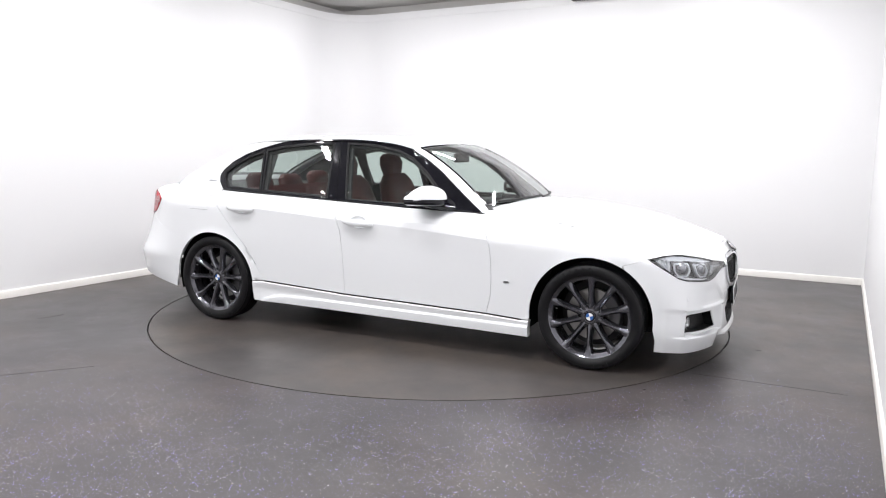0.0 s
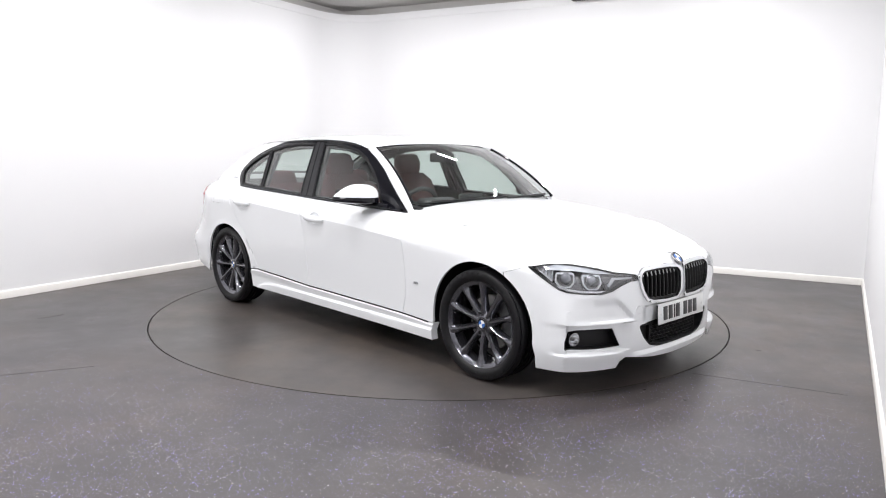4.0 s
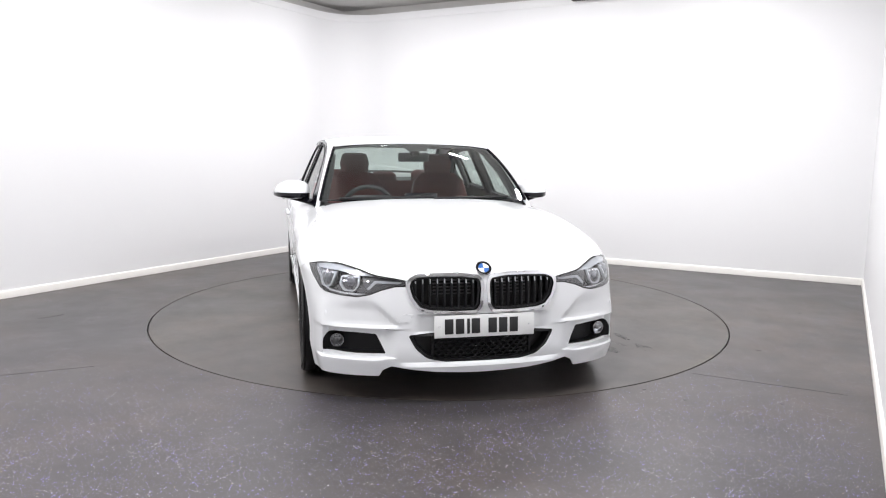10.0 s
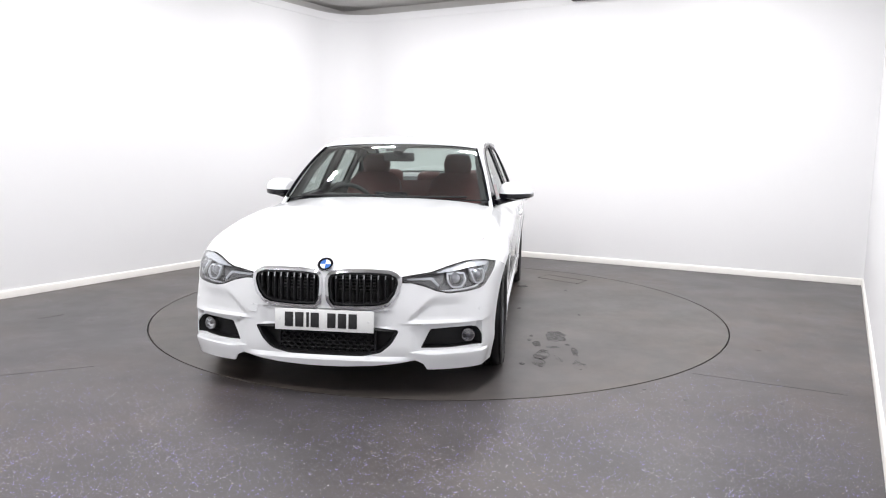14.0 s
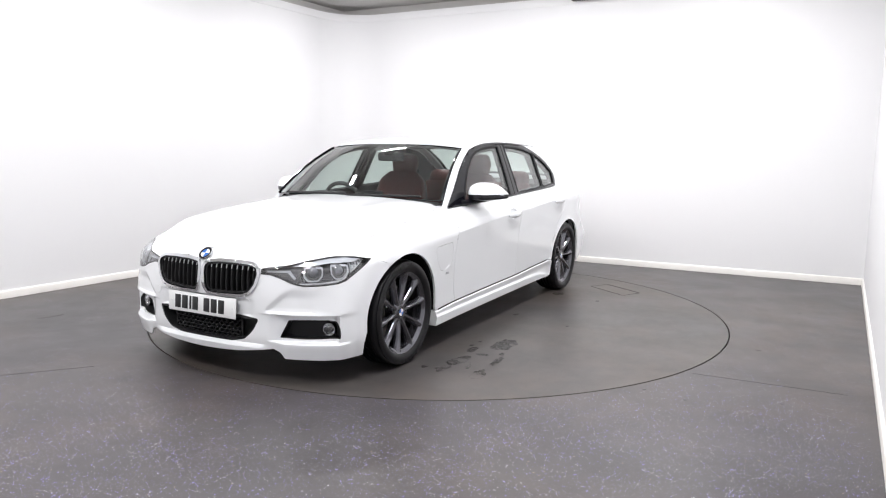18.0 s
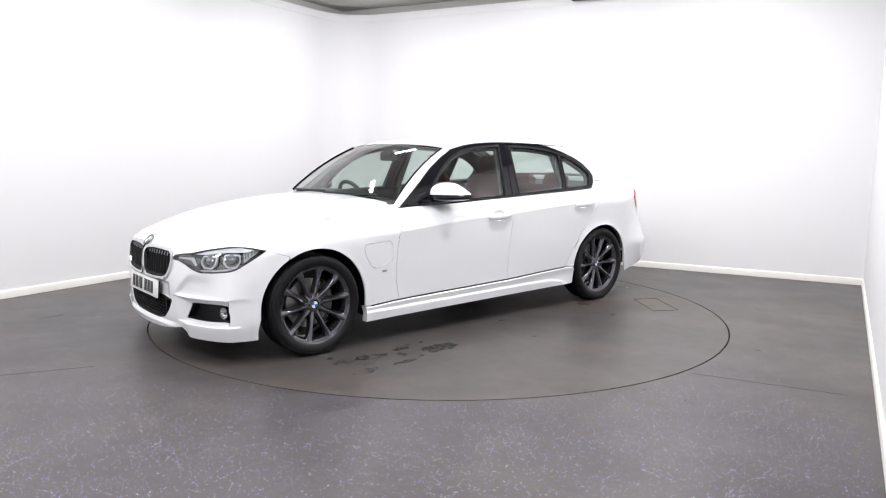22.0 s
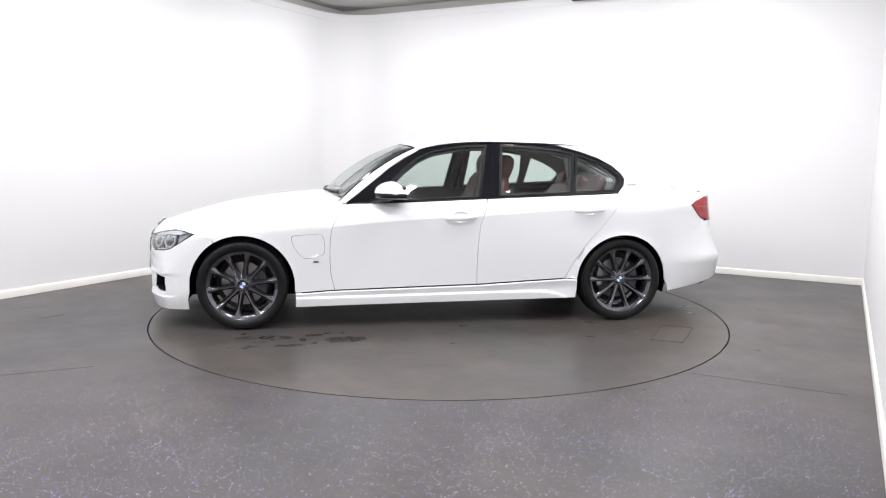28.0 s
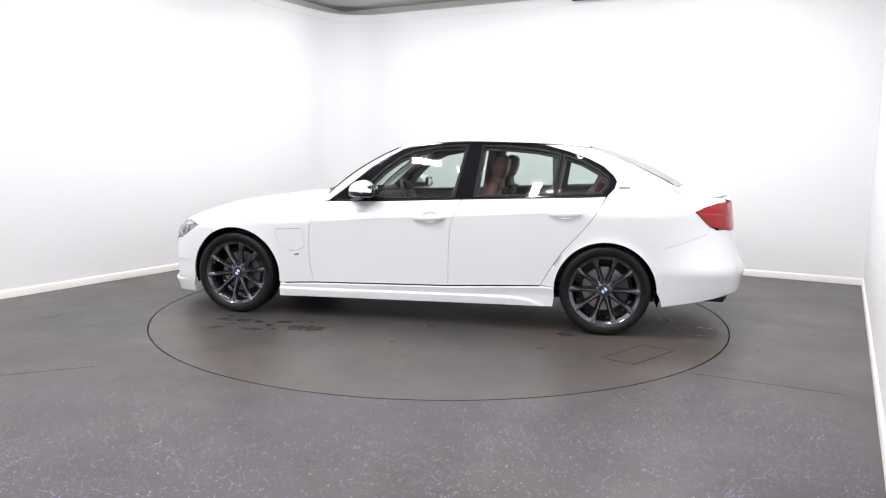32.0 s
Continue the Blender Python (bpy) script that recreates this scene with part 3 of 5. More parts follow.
for i, (x, y, rx, ry, rot, mat) in enumerate((
        (0.69, 1.215, 0.145, 0.070, 4, STAIN), (1.38, 1.00, 0.030, 0.018, 0, STAIN), (1.33, 1.10, 0.10, 0.040, 12, FAINT), (1.17, 1.12, 0.11, 0.050, -8, FAINT),
        (1.36, 1.345, 0.085, 0.040, 5, FAINT), (1.06, 1.33, 0.095, 0.022, 3, STAIN), (0.98, 1.19, 0.024, 0.045, 0, STAIN), (0.91, 1.085, 0.064, 0.028, 8, STAIN),
        (0.905, 1.29, 0.022, 0.018, 0, STAIN), (0.815, 1.035, 0.026, 0.014, 0, STAIN), (0.71, 1.045, 0.016, 0.012, 0, STAIN), (1.24, 1.22, 0.06, 0.018, 20, FAINT),
        (-0.014, 1.411, 0.019, 0.010, 0, STAIN), (-1.006, 1.339, 0.030, 0.013, 0, STAIN), (-1.16, 0.935, 0.080, 0.045, 0, FAINT), (-0.173, 0.935, 0.028, 0.016, 0, STAIN))):
    blot("stain", x, y, rx, ry, rot, mat, "dark damp stain", 10 + i, 0.0013 + 0.00007 * i)
for i, (x, y, rx, ry, rot) in enumerate(((-1.885, 0.285, 0.072, 0.034, 5), (-1.98, 0.555, 0.045, 0.030, 35), (-2.155, 0.485, 0.055, 0.045, 0), (-2.08, 0.722, 0.036, 0.018, -20), (-1.978, 0.894, 0.025, 0.012, 0), (-1.88, 0.445, 0.014, 0.012, 0))):
    blot("residue", x, y, rx, ry, rot, SCUFF, "pale dried residue", 40 + i)
hatch = [(-1.856, 1.188), (-1.582, 1.568), (-1.394, 1.461), (-1.668, 1.081)]
for i in range(4):
    a, b = to_table(*hatch[i]), to_table(*hatch[(i + 1) % 4])
    d = b - a
    bm = bmesh.new()
    box(bm, (d.length, 0.003, 0.002), (*((a + b) / 2), 0.0012), Matrix.Rotation(math.atan2(d.y, d.x), 3, "Z"))
    part("hatch_gap", bm, METAL_EDGE if i == 0 else TABLE if i == 3 else SEAM, turntable, "dark gap of a cut-in deck hatch")

# ---- the car ----
car = tagged(new("car"), "white four-door saloon with dark ten-spoke wheels and red leather seats", "car")


def L(pts, side=1):
    """Outline points (x, z) of a flank as arcs and heights; side -1: the car's right."""
    return [(side * sx(x), z) for x, z in pts]


def top_line(x0, x1, n=14):
    """The shoulder edge between two stations, as (x, z)."""
    out = []
    for i in range(n + 1):
        x = x0 + (x1 - x0) * i / n
        out.append((x, float(plan_at(sx(x))[0][2]) - 0.0005))
    return out


def arch(cx, r, a0, a1, n=22, cz=0.318):
    """Wheel-arch points from angle a0 to a1 (degrees, 0 forwards, 90 up)."""
    return [(cx + r * math.cos(radians(a0 + (a1 - a0) * i / n)), cz + r * math.sin(radians(a0 + (a1 - a0) * i / n))) for i in range(n + 1)]


CREASE = [(x, float(crease_z(x)[0])) for x in np.linspace(1.1, -2.0, 60)]
A_SEAM = [(0.759, 0.284), (0.786, 0.40), (0.792, 0.504), (0.790, 0.62), (0.780, 0.717), (0.758, 0.775), (0.731, 0.824), (0.690, 0.868)]
B_SEAM = [(-0.365, 0.930), (-0.330, 0.84), (-0.300, 0.748), (-0.287, 0.60), (-0.283, 0.45), (-0.283, 0.309)]
C_SEAM = [(-1.392, 0.970), (-1.337, 0.879), (-1.280, 0.798), (-1.190, 0.69), (-1.100, 0.585), (-1.020, 0.46), (-0.956, 0.345)]
HEAD = [(0.400, 0.646), (0.450, 0.655), (0.551, 0.668), (0.645, 0.689), (0.71, 0.698), (0.80, 0.708), (0.912, 0.714), (1.068, 0.694), (0.960, 0.630), (0.883, 0.585), (0.838, 0.573), (0.74, 0.564), (0.645, 0.560), (0.58, 0.573), (0.52, 0.597), (0.45, 0.615), (0.400, 0.616)]
HOOD_S = 0.915


def sill_top(x):
    return np.interp(-x, [-1.036, -0.759, -0.3, 0.283, 0.956, 1.1], [0.265, 0.281, 0.291, 0.305, 0.341, 0.333])


def sill_ledge(x):
    """Height of the skirt's ledge: level, then curving down ahead of the rear wheel."""
    x = np.asarray(x, float)
    k = np.clip((-x - 0.70) / 0.29, 0, 1)
    return 0.238 + 0.018 * ramp(-x, -1.0, 0.8) - 0.075 * (1 - np.sqrt(1 - k * k))


def sill_skin(a, b, off=0.0):
    """The skirt under the doors: a lip, a drawn-in band and a ledge."""
    a, b = np.broadcast_arrays(np.asarray(a, float), np.asarray(b, float))
    x = np.interp(abs(a), S_FINE, X_FINE)
    t, g = sill_top(x) - b, sill_ledge(x) - b
    lip = np.interp(t, [0, 0.012, 0.06], [-0.006, 0.007, -0.004])
    low = np.interp(g, [-0.001, 0.012, 0.09], [0.0, 0.011, 0.004])
    d = np.where(g > -0.001, np.interp(t - g, [0.012, 0.06], [0.007, -0.004]) + low, lip)
    p, q = shell(a, b, off), shell(a, b, off + 0.01)
    return p + (q - p) * (d / 0.01)[:, None]


def edge_top(s):
    """The shoulder edge at arc s."""
    return shell(s, plan_at(abs(np.atleast_1d(s)))[:, 2])[0]


rail_z = smooth([-1.26, -1.12, -0.95, -0.75, -0.55, -0.35, -0.15, 0.0, 0.14], [1.322, 1.336, 1.346, 1.352, 1.356, 1.355, 1.344, 1.324, 1.291])


def windscreen(u, v):
    """The windscreen: u across, v from the cowl up to the roof."""
    a = Vector((0.835 - 0.155 * u * u, 0.733 * u, 0.953 - 0.006 * u * u))
    b = Vector((0.220 - 0.070 * u * u, 0.594 * u, 1.334 - 0.032 * u * u))
    return a.lerp(b, v) + Vector((0.5, 0, 0.85)) * 0.050 * 4 * v * (1 - v) * (1 - 0.4 * u * u)


def rear_screen(u, v):
    """The rear screen: v from the deck up to the roof."""
    a = Vector((-1.975 + 0.10 * u * u, 0.615 * u, 1.058 - 0.010 * u * u))
    b = Vector((-1.285 + 0.045 * u * u, 0.530 * u, 1.338 - 0.024 * u * u))
    return a.lerp(b, v) + Vector((-0.4, 0, 0.9)) * 0.030 * 4 * v * (1 - v) * (1 - 0.4 * u * u)


for side, hand in ((1, "left"), (-1, "right")):
    if side == 1:
        flap = rounded([(1.066, 0.681), (0.842, 0.694), (0.827, 0.62), (0.828, 0.545), (0.975, 0.508), (1.045, 0.60)], 0.045, 6)
    else:
        flap = rounded([(-1.405, 0.938), (-1.555, 0.938), (-1.63, 0.842), (-1.425, 0.836)], 0.02, 5)
    # front fender: from the headlamp back to the door, over the arch
    outline = [(1.730, 0.6915), (1.688, 0.679), (1.593, 0.649)] + arch(1.405, 0.365, 59, 185) + [(1.036, 0.268)] + [(0.88, 0.278)]
    outline += A_SEAM + top_line(0.655, 1.821)
    nose_end = [(side * 0.918, float(plan_at(0.918)[0][2]) - 0.0005), (side * 0.920, 0.7175), (side * 0.935, 0.7135)]
    fender = panel("fender", L(outline, side) + nose_end, shell, PAINT, car, lines=[L(CREASE, side)], step=0.028, holes=[L(flap, side)] if side == 1 else ())
    # doors
    outline = A_SEAM + top_line(0.655, -0.365) + B_SEAM[1:]
    cup_at = lambda hx, hz: [(hx + 0.062 * math.cos(a), hz + 0.004 + 0.039 * math.sin(a)) for a in [2 * math.pi * k / 28 for k in range(28)]]
    front_door = panel("front_door", L(outline, side), shell, PAINT, car, lines=[L(CREASE, side)], holes=[L(cup_at(-0.150, 0.806), side)], crisp=15)
    outline = B_SEAM[::-1] + top_line(-0.375, -1.392) + C_SEAM[1:]
    rear_door = panel("rear_door", L(outline, side), shell, PAINT, car, lines=[L(CREASE, side)], holes=[L(cup_at(-1.120, 0.862), side)], crisp=15)
    # sill
    outline = [(1.036, 0.165), (0.5, 0.172), (-0.02, 0.178), (-0.6, 0.186), (-1.047, 0.193), (-1.055, 0.26), (-1.053, 0.335), (-0.956, 0.341), (-0.283, 0.305), (0.3, 0.291), (0.759, 0.281), (1.036, 0.265)]
    ridges = [[(x, float(f(x))) for x in np.linspace(1.03, -1.045, 60)] for f in (lambda x: sill_top(x) - 0.012, sill_ledge, lambda x: sill_ledge(x) - 0.016)]
    panel("sill", L(outline, side), sill_skin, PAINT, car, "white sill skirt with a crisp ledge", depth=0.05, step=0.018, lines=[L(q, side) for q in ridges], crisp=28)
    # the shade below the doors, drawn with the shut line as a dark strip
    groove = [(x, float(sill_top(x)) - 0.0035) for x in np.linspace(0.99, -0.95, 30)]
    groove += [(x, z + 0.006) for x, z in groove[::-1]]
    panel("sill_groove_shade", L(groove, side), shell, GAP, car, "dark strip for the shut line and the shade under the doors", off=0.0012, depth=0.004, gap=0, step=0.05)
    # quarter panel
    outline = C_SEAM + [(-1.053, 0.338)] + arch(-1.405, 0.352, 5, 143)[1:] + [(-1.80, 0.640), (-2.11, 0.738)]
    outline += [(-2.13, 0.79), (-2.005, 0.890), (-2.10, 0.921), (-2.19, 0.938), (-2.25, 0.948), (-2.34, 0.955)] + top_line(-2.34, -1.40, 20)
    panel("quarter_panel", L(outline, side), shell, PAINT, car, lines=[L(CREASE, side)], holes=[L(flap, side)] if side == -1 else ())
    # tail lamp
    outline = [(sx(-2.005), 0.890), (sx(-2.10), 0.918), (sx(-2.19), 0.935), (sx(-2.25), 0.945), (ARC[-1] - 0.60, 0.956), (ARC[-1] - 0.45, 0.935), (ARC[-1] - 0.43, 0.81), (ARC[-1] - 0.58, 0.755), (ARC[-1] - 0.66, 0.753), (sx(-2.26), 0.766), (sx(-2.13), 0.788)]
    lamp = panel("tail_lamp", [(side * a, b) for a, b in outline], shell, TAIL, car, "red wrap-round tail lamp", off=0.006, depth=0.04, step=0.02)
    outline = [(-2.03, 0.884), (-2.20, 0.876), (-2.27, 0.868), (-2.27, 0.860), (-2.20, 0.867), (-2.04, 0.877)]
    panel("light_bar", L(outline, side), shell, material("tail_light_bar", (0.52, 0.035, 0.045), 0.15, coat=1.0), lamp, "brighter red light bar", off=0.010, depth=0.004, step=0.015, gap=0)
    # flaps let into the skin: charging on the left, filler on the right
    cover = panel("flap", L(flap, side), shell, PAINT, car, "white charging flap" if side == 1 else "white fuel filler flap", gap=0.0008, depth=0.010, step=0.025)
    # side badge on the fender, and the pillar badge, as plain bars
    panel("fender_badge", L([(0.911, 0.487), (0.872, 0.487), (0.877, 0.500), (0.906, 0.500)], side), shell, SATIN, fender, "small silver badge bar", off=0.004, gap=0, depth=0.004)

    # door handles: a shallow cup with a bar across it
    for door, hx, hz in ((front_door, -0.150, 0.806), (rear_door, -1.120, 0.862)):
        bm = bmesh.new()
        rings = []
        for i in range(25):
            t = i / 24
            e = math.sin(math.pi * (0.02 + 0.96 * t)) ** 0.35
            x, zc = hx + 0.115 - 0.23 * t, hz + (t - 0.5) * 0.012
            lift = 0.004 + 0.026 * math.sin(math.pi * (0.02 + 0.96 * t)) ** 0.5
            hh, th = 0.0235 * e, 0.010 * e + 0.001
            rings.append([bm.verts.new(shell(side * sx(x), zc + hh * math.sin(a), lift + th * math.cos(a))[0]) for a in [2 * math.pi * k / 14 for k in range(14)]])
        for p, q in zip(rings, rings[1:]):
            for k in range(14):
                bm.faces.new((p[k], p[(k + 1) % 14], q[(k + 1) % 14], q[k]))
        bm.faces.new(rings[0])
        bm.faces.new(rings[-1])
        part("handle", bm, PAINT, door, "white pull handle")
        cup = cup_at(hx, hz)
        bm = bmesh.new()
        rings = []
        for k, o in ((1.03, -0.001), (0.99, -0.002), (0.95, -0.004), (0.85, -0.008), (0.65, -0.011), (0.3, -0.013)):
            rings.append([bm.verts.new(shell(side * sx(hx + (x - hx) * k), hz + 0.004 + (z - hz - 0.004) * k, o)[0]) for x, z in cup])
        for p, q in zip(rings, rings[1:]):
            for k in range(28):
                bm.faces.new((p[k], p[(k + 1) % 28], q[(k + 1) % 28], q[k]))
        bm.faces.new(rings[-1])
        part("handle_cup", bm, PAINT, door, "white recessed cup behind the handle")

    # ---- side glass and its black surround ----
    def gs(a, b, off=0.0):
        p = glasshouse(a, b, off)
        return p * np.array([1, side, 1])
    DLO = [(0.68, 0.898), (0.59, 0.96), (0.475, 1.05), (0.345, 1.155), (0.22, 1.235), (0.13, 1.288)] + [(x, float(rail_z(x)[0])) for x in (0.07, 0.0, -0.07, -0.15, -0.25, -0.35, -0.45, -0.55, -0.65, -0.75, -0.85)] + [(-0.95, 1.333),
           (-1.12, 1.290), (-1.26, 1.243), (-1.37, 1.187), (-1.44, 1.125), (-1.462, 1.085), (-1.448, 1.035), (-1.400, 0.983), (-1.38, 0.979)] + [(x, float(np.interp(x, [-1.4, -0.3, 0.65], [0.98, 0.934, 0.90])) + 0.001) for x in (-1.1, -0.8, -0.5, -0.2, 0.1, 0.4)]
    g_front = [(0.435, 0.925), (0.34, 1.05), (0.25, 1.140), (0.14, 1.224), (0.03, 1.274), (-0.15, 1.309), (-0.30, 1.321), (-0.378, 1.322), (-0.302, 0.945), (0.1, 0.930)]
    g_rear = [(-0.500, 1.322), (-0.70, 1.318), (-0.90, 1.301), (-1.062, 1.270), (-1.018, 0.982), (-0.75, 0.970), (-0.462, 0.958)]
    g_quarter = [(-1.094, 1.262), (-1.22, 1.220), (-1.33, 1.163), (-1.405, 1.105), (-1.40, 1.06), (-1.355, 0.998), (-1.048, 0.984)]
    surround = panel("window_surround", DLO, gs, BLACK, car, "gloss black window surround and pillar", holes=[g_front, g_rear, g_quarter], off=0.004, depth=0.012, gap=0.001, step=0.03)
    for pane_name, outline in (("front_window", g_front), ("rear_window_pane", g_rear), ("quarter_window", g_quarter)):
        pane = panel(pane_name, outline, gs, GLASS, surround, "green-tinted side glass", off=-0.004, gap=-0.004, edge=False, step=0.06)
        pane.visible_shadow = False
    for outline in (g_front, g_rear, g_quarter):
        panel("window_seal", inset(outline, -0.011), gs, SEAL, surround, "dull black rubber window seal", holes=[inset(outline, 0.005)], off=0.006, depth=0.008, gap=0, step=0.04)
        panel("inner_frame", inset(outline, -0.030), gs, LINER, surround, "dark inner window frame", holes=[inset(outline, 0.018)], off=-0.022, depth=0.02, gap=0, step=0.05)
    panel("pillar_seam", [(-0.3815, 0.945), (-0.4425, 1.345), (-0.4465, 1.345), (-0.3855, 0.945)], gs, GAP, surround, "dark gap between the doors", off=0.0058, depth=0.003, gap=0, step=0.05)
    bm = bmesh.new()
    tube(bm, [gs(np.array([x]), rail_z(x) - 0.010, 0.007)[0] for x in np.linspace(0.05, -0.86, 30)], 0.006, 8)
    part("roof_moulding", bm, BLACK, surround, "gloss black roof moulding")
    panel("inner_c_pillar", [(-1.00, 1.325), (-1.25, 1.290), (-1.40, 1.240), (-1.60, 1.155), (-1.80, 1.05), (-1.86, 0.995), (-1.02, 0.965)], gs, LINER, car, "dark inner C pillar trim", holes=[inset(g_quarter, 0.014)], off=-0.040, depth=0.01, gap=0, step=0.05)
    bm = bmesh.new()
    belt_pts = [gs(np.array([x]), np.array([float(np.interp(x, [-1.4, -0.3, 0.65], [0.98, 0.934, 0.90])) + 0.006]), 0.008)[0] for x in np.linspace(0.62, -1.38, 24)]
    tube(bm, belt_pts, 0.007, 8)
    part("belt_strip", bm, BLACK, surround, "gloss black belt strip")

    # A pillar between windscreen and side glass; C pillar down to the deck
    def a_pillar(u, v):
        p = Vector(windscreen(side * 1.0, v)) + Vector((0, 0, 0.004))
        z = 0.897 + (1.288 - 0.897) * v
        q = Vector(gs(np.array([float(np.interp(z, [0.892, 0.96, 1.05, 1.155, 1.235, 1.29], [0.686, 0.597, 0.483, 0.354, 0.231, 0.122]))]), np.array([z]), 0.005)[0])
        k = (u + 1) / 2
        return p.lerp(q, k) + Vector((0.25, side * 0.6, 0.7)).normalized() * 0.008 * 4 * k * (1 - k)
    sheet("a_pillar", a_pillar, 7, 24, PAINT, car, depth=0.02, v0=-0.10)

    # C pillar: from the glass back to the rear screen and down to the deck
    outline = [(-0.95, 1.335), (-1.12, 1.292), (-1.26, 1.245), (-1.37, 1.189), (-1.442, 1.125), (-1.464, 1.085), (-1.450, 1.035), (-1.402, 0.983)]
    outline += [(x, z - 0.035) for x, z in top_line(-1.42, -1.90, 8)] + [(-1.80, 1.075), (-1.60, 1.180), (-1.40, 1.268), (-1.25, 1.316), (-1.10, 1.338)]
    panel("c_pillar", outline, gs, PAINT, car, off=0.004, gap=0, step=0.03)

    panel("pillar_badge", [(-1.478, 1.036), (-1.558, 1.037), (-1.552, 1.047), (-1.482, 1.046)], gs, SATIN, car, "small silver badge bar", off=0.008, depth=0.005, gap=0, step=0.03)

    def c_strip(u, v):
        p = Vector(rear_screen(side * 1.0, v)) + Vector((0, 0, 0.003))
        x = float(np.interp(v, [0, 0.25, 0.6, 0.85, 1], [-1.90, -1.74, -1.52, -1.37, -1.25]))
        z = float(np.interp(x, [-1.90, -1.80, -1.60, -1.40, -1.25], [1.009, 1.075, 1.180, 1.268, 1.316]))
        q = Vector(gs(np.array([x]), np.array([z]), 0.004)[0])
        k = (u + 1) / 2
        return p.lerp(q, k) + Vector((-0.2, side * 0.5, 0.7)).normalized() * 0.010 * 4 * k * (1 - k)
    sheet("c_pillar_flank", c_strip, 7, 22, PAINT, car, depth=0.02)

# ---- roof, bonnet and boot ----
roof_mid = smooth([-1.29, -1.1, -0.9, -0.6, -0.3, 0.0, 0.22], [1.336, 1.366, 1.386, 1.402, 1.401, 1.382, 1.336])


def roof_skin(u, v):
    ex = -1.25 + (0.135 + 1.25) * v
    mx = -1.287 + (0.217 + 1.287) * v
    x = mx + (ex - mx) * u * u
    e = glasshouse(np.array([ex]), np.array([rail_z(ex)[0]]), 0.011)[0]
    k = abs(u)
    z = roof_mid(mx)[0] + (e[2] - roof_mid(mx)[0]) * (0.55 * k ** 2 + 0.45 * k ** 7)
    return (x, e[1] * u, z)


roof = sheet("roof", roof_skin, 41, 60, PAINT, car, depth=0.003)
bm = bmesh.new()
for i in range(9):
    t = i / 8
    x = -1.10 - 0.17 * t
    z = float(roof_mid(x)[0])
    h = 0.048 * math.sin(math.pi * min(1, 0.12 + t * 0.80)) ** 0.9 + 0.001
    w = 0.030 * math.sin(math.pi * (0.15 + 0.8 * t)) ** 0.6 + 0.002
    ring = [bm.verts.new((x, w * math.cos(a), z - 0.004 + (h + 0.004) * math.sin(a) ** 0.8)) for a in [math.pi * k / 8 for k in range(9)]]
    if i:
        for k in range(8):
            bm.faces.new((old[k], old[k + 1], ring[k + 1], ring[k]))
    old = ring
part("roof_aerial", bm, PAINT, car, "white shark-fin aerial")

hood_mid = smooth([0.80, 1.03, 1.315, 1.600, 1.861, 2.002, 2.0926], [0.968, 0.944, 0.912, 0.868, 0.803, 0.762, 0.729])


def hood_skin(u, v, grow=1.0):
    u = u * grow
    f = edge_top(u * HOOD_S)
    f1 = edge_top(HOOD_S)
    s0 = sx(0.660)
    e, e0 = edge_top(s0 + (HOOD_S - s0) * v), edge_top(s0)
    v = (e[0] - e0[0]) / (f1[0] - e0[0])
    cx = 0.815 - (0.815 - e0[0]) * u * u
    x = cx + (f[0] - cx) * v
    w = v ** 4
    y = u * e[1] + w * (f[1] - u * f1[1])
    k = abs(u)
    lift = 0.7 * k ** 2.2 + 0.3 * k ** 5
    front = edge_top(0)[0]
    m0, m1 = hood_mid(0.815 + (front - 0.815) * v)[0], hood_mid(front)[0]
    z = m0 + (e[2] - m0) * lift
    z = z + w * (f[2] - (m1 + (f1[2] - m1) * lift))
    z = z + 0.008 * math.exp(-((k - 0.62 + 0.10 * v) / 0.10) ** 2) * min(1, 4 * v * (1 - v) + 0.2) * (1 - w)
    return (x, y, z)


hood = sheet("bonnet", lambda u, v: hood_skin(u, v, 0.9935), 45, 50, PAINT, car, "white bonnet with two soft ridges", depth=0.005, v0=0.0, v1=0.9976)

for side in (1, -1):
    bm = bmesh.new()
    seal = []
    for i in range(40):
        q = hood_skin(side, 0.01 + 0.985 * i / 39, 0.9968)
        seal.append((q[0], q[1], q[2] - 0.0045))
    tube(bm, seal, 0.0022, 6)
    part("bonnet_seal", bm, GAP, hood, "dark seal in the bonnet gap")


def deck_skin(u, v):
    """The boot lid's top: v from the rear screen to the lip."""
    e = edge_top(sx(-1.87 - 0.37 * v))
    x0, x1 = -1.985, -2.318
    x = x0 + (x1 - x0) * v
    x = x + (e[0] - x) * u * u
    lip = 0.012 * max(0, (v - 0.80) / 0.20) ** 1.5
    k = abs(u)
    zm = 1.060 - 0.078 * v
    z = zm + (e[2] - zm) * (0.5 * k ** 2.2 + 0.5 * k ** 6) + lip * (1 - k ** 4)
    return (x, e[1] * u, z)


boot = sheet("boot_lid", deck_skin, 31, 20, PAINT, car, "white boot lid with a small lip", depth=0.05)
panel("boot_back", [(ARC[-1] - 0.60, 0.757), (ARC[-1] - 0.43, 0.805), (ARC[-1] - 0.44, 0.94), (ARC[-1] - 0.62, 0.966), (ARC[-1] - 0.60, 0.979), (ARC[-1] + 0.60, 0.979), (ARC[-1] + 0.62, 0.966), (ARC[-1] + 0.44, 0.94), (ARC[-1] + 0.43, 0.805), (ARC[-1] + 0.60, 0.757)],
      lambda a, b, off=0.0: shell(np.where(a > ARC[-1], -(2 * ARC[-1] - a), a), b, off), PAINT, boot, step=0.04)


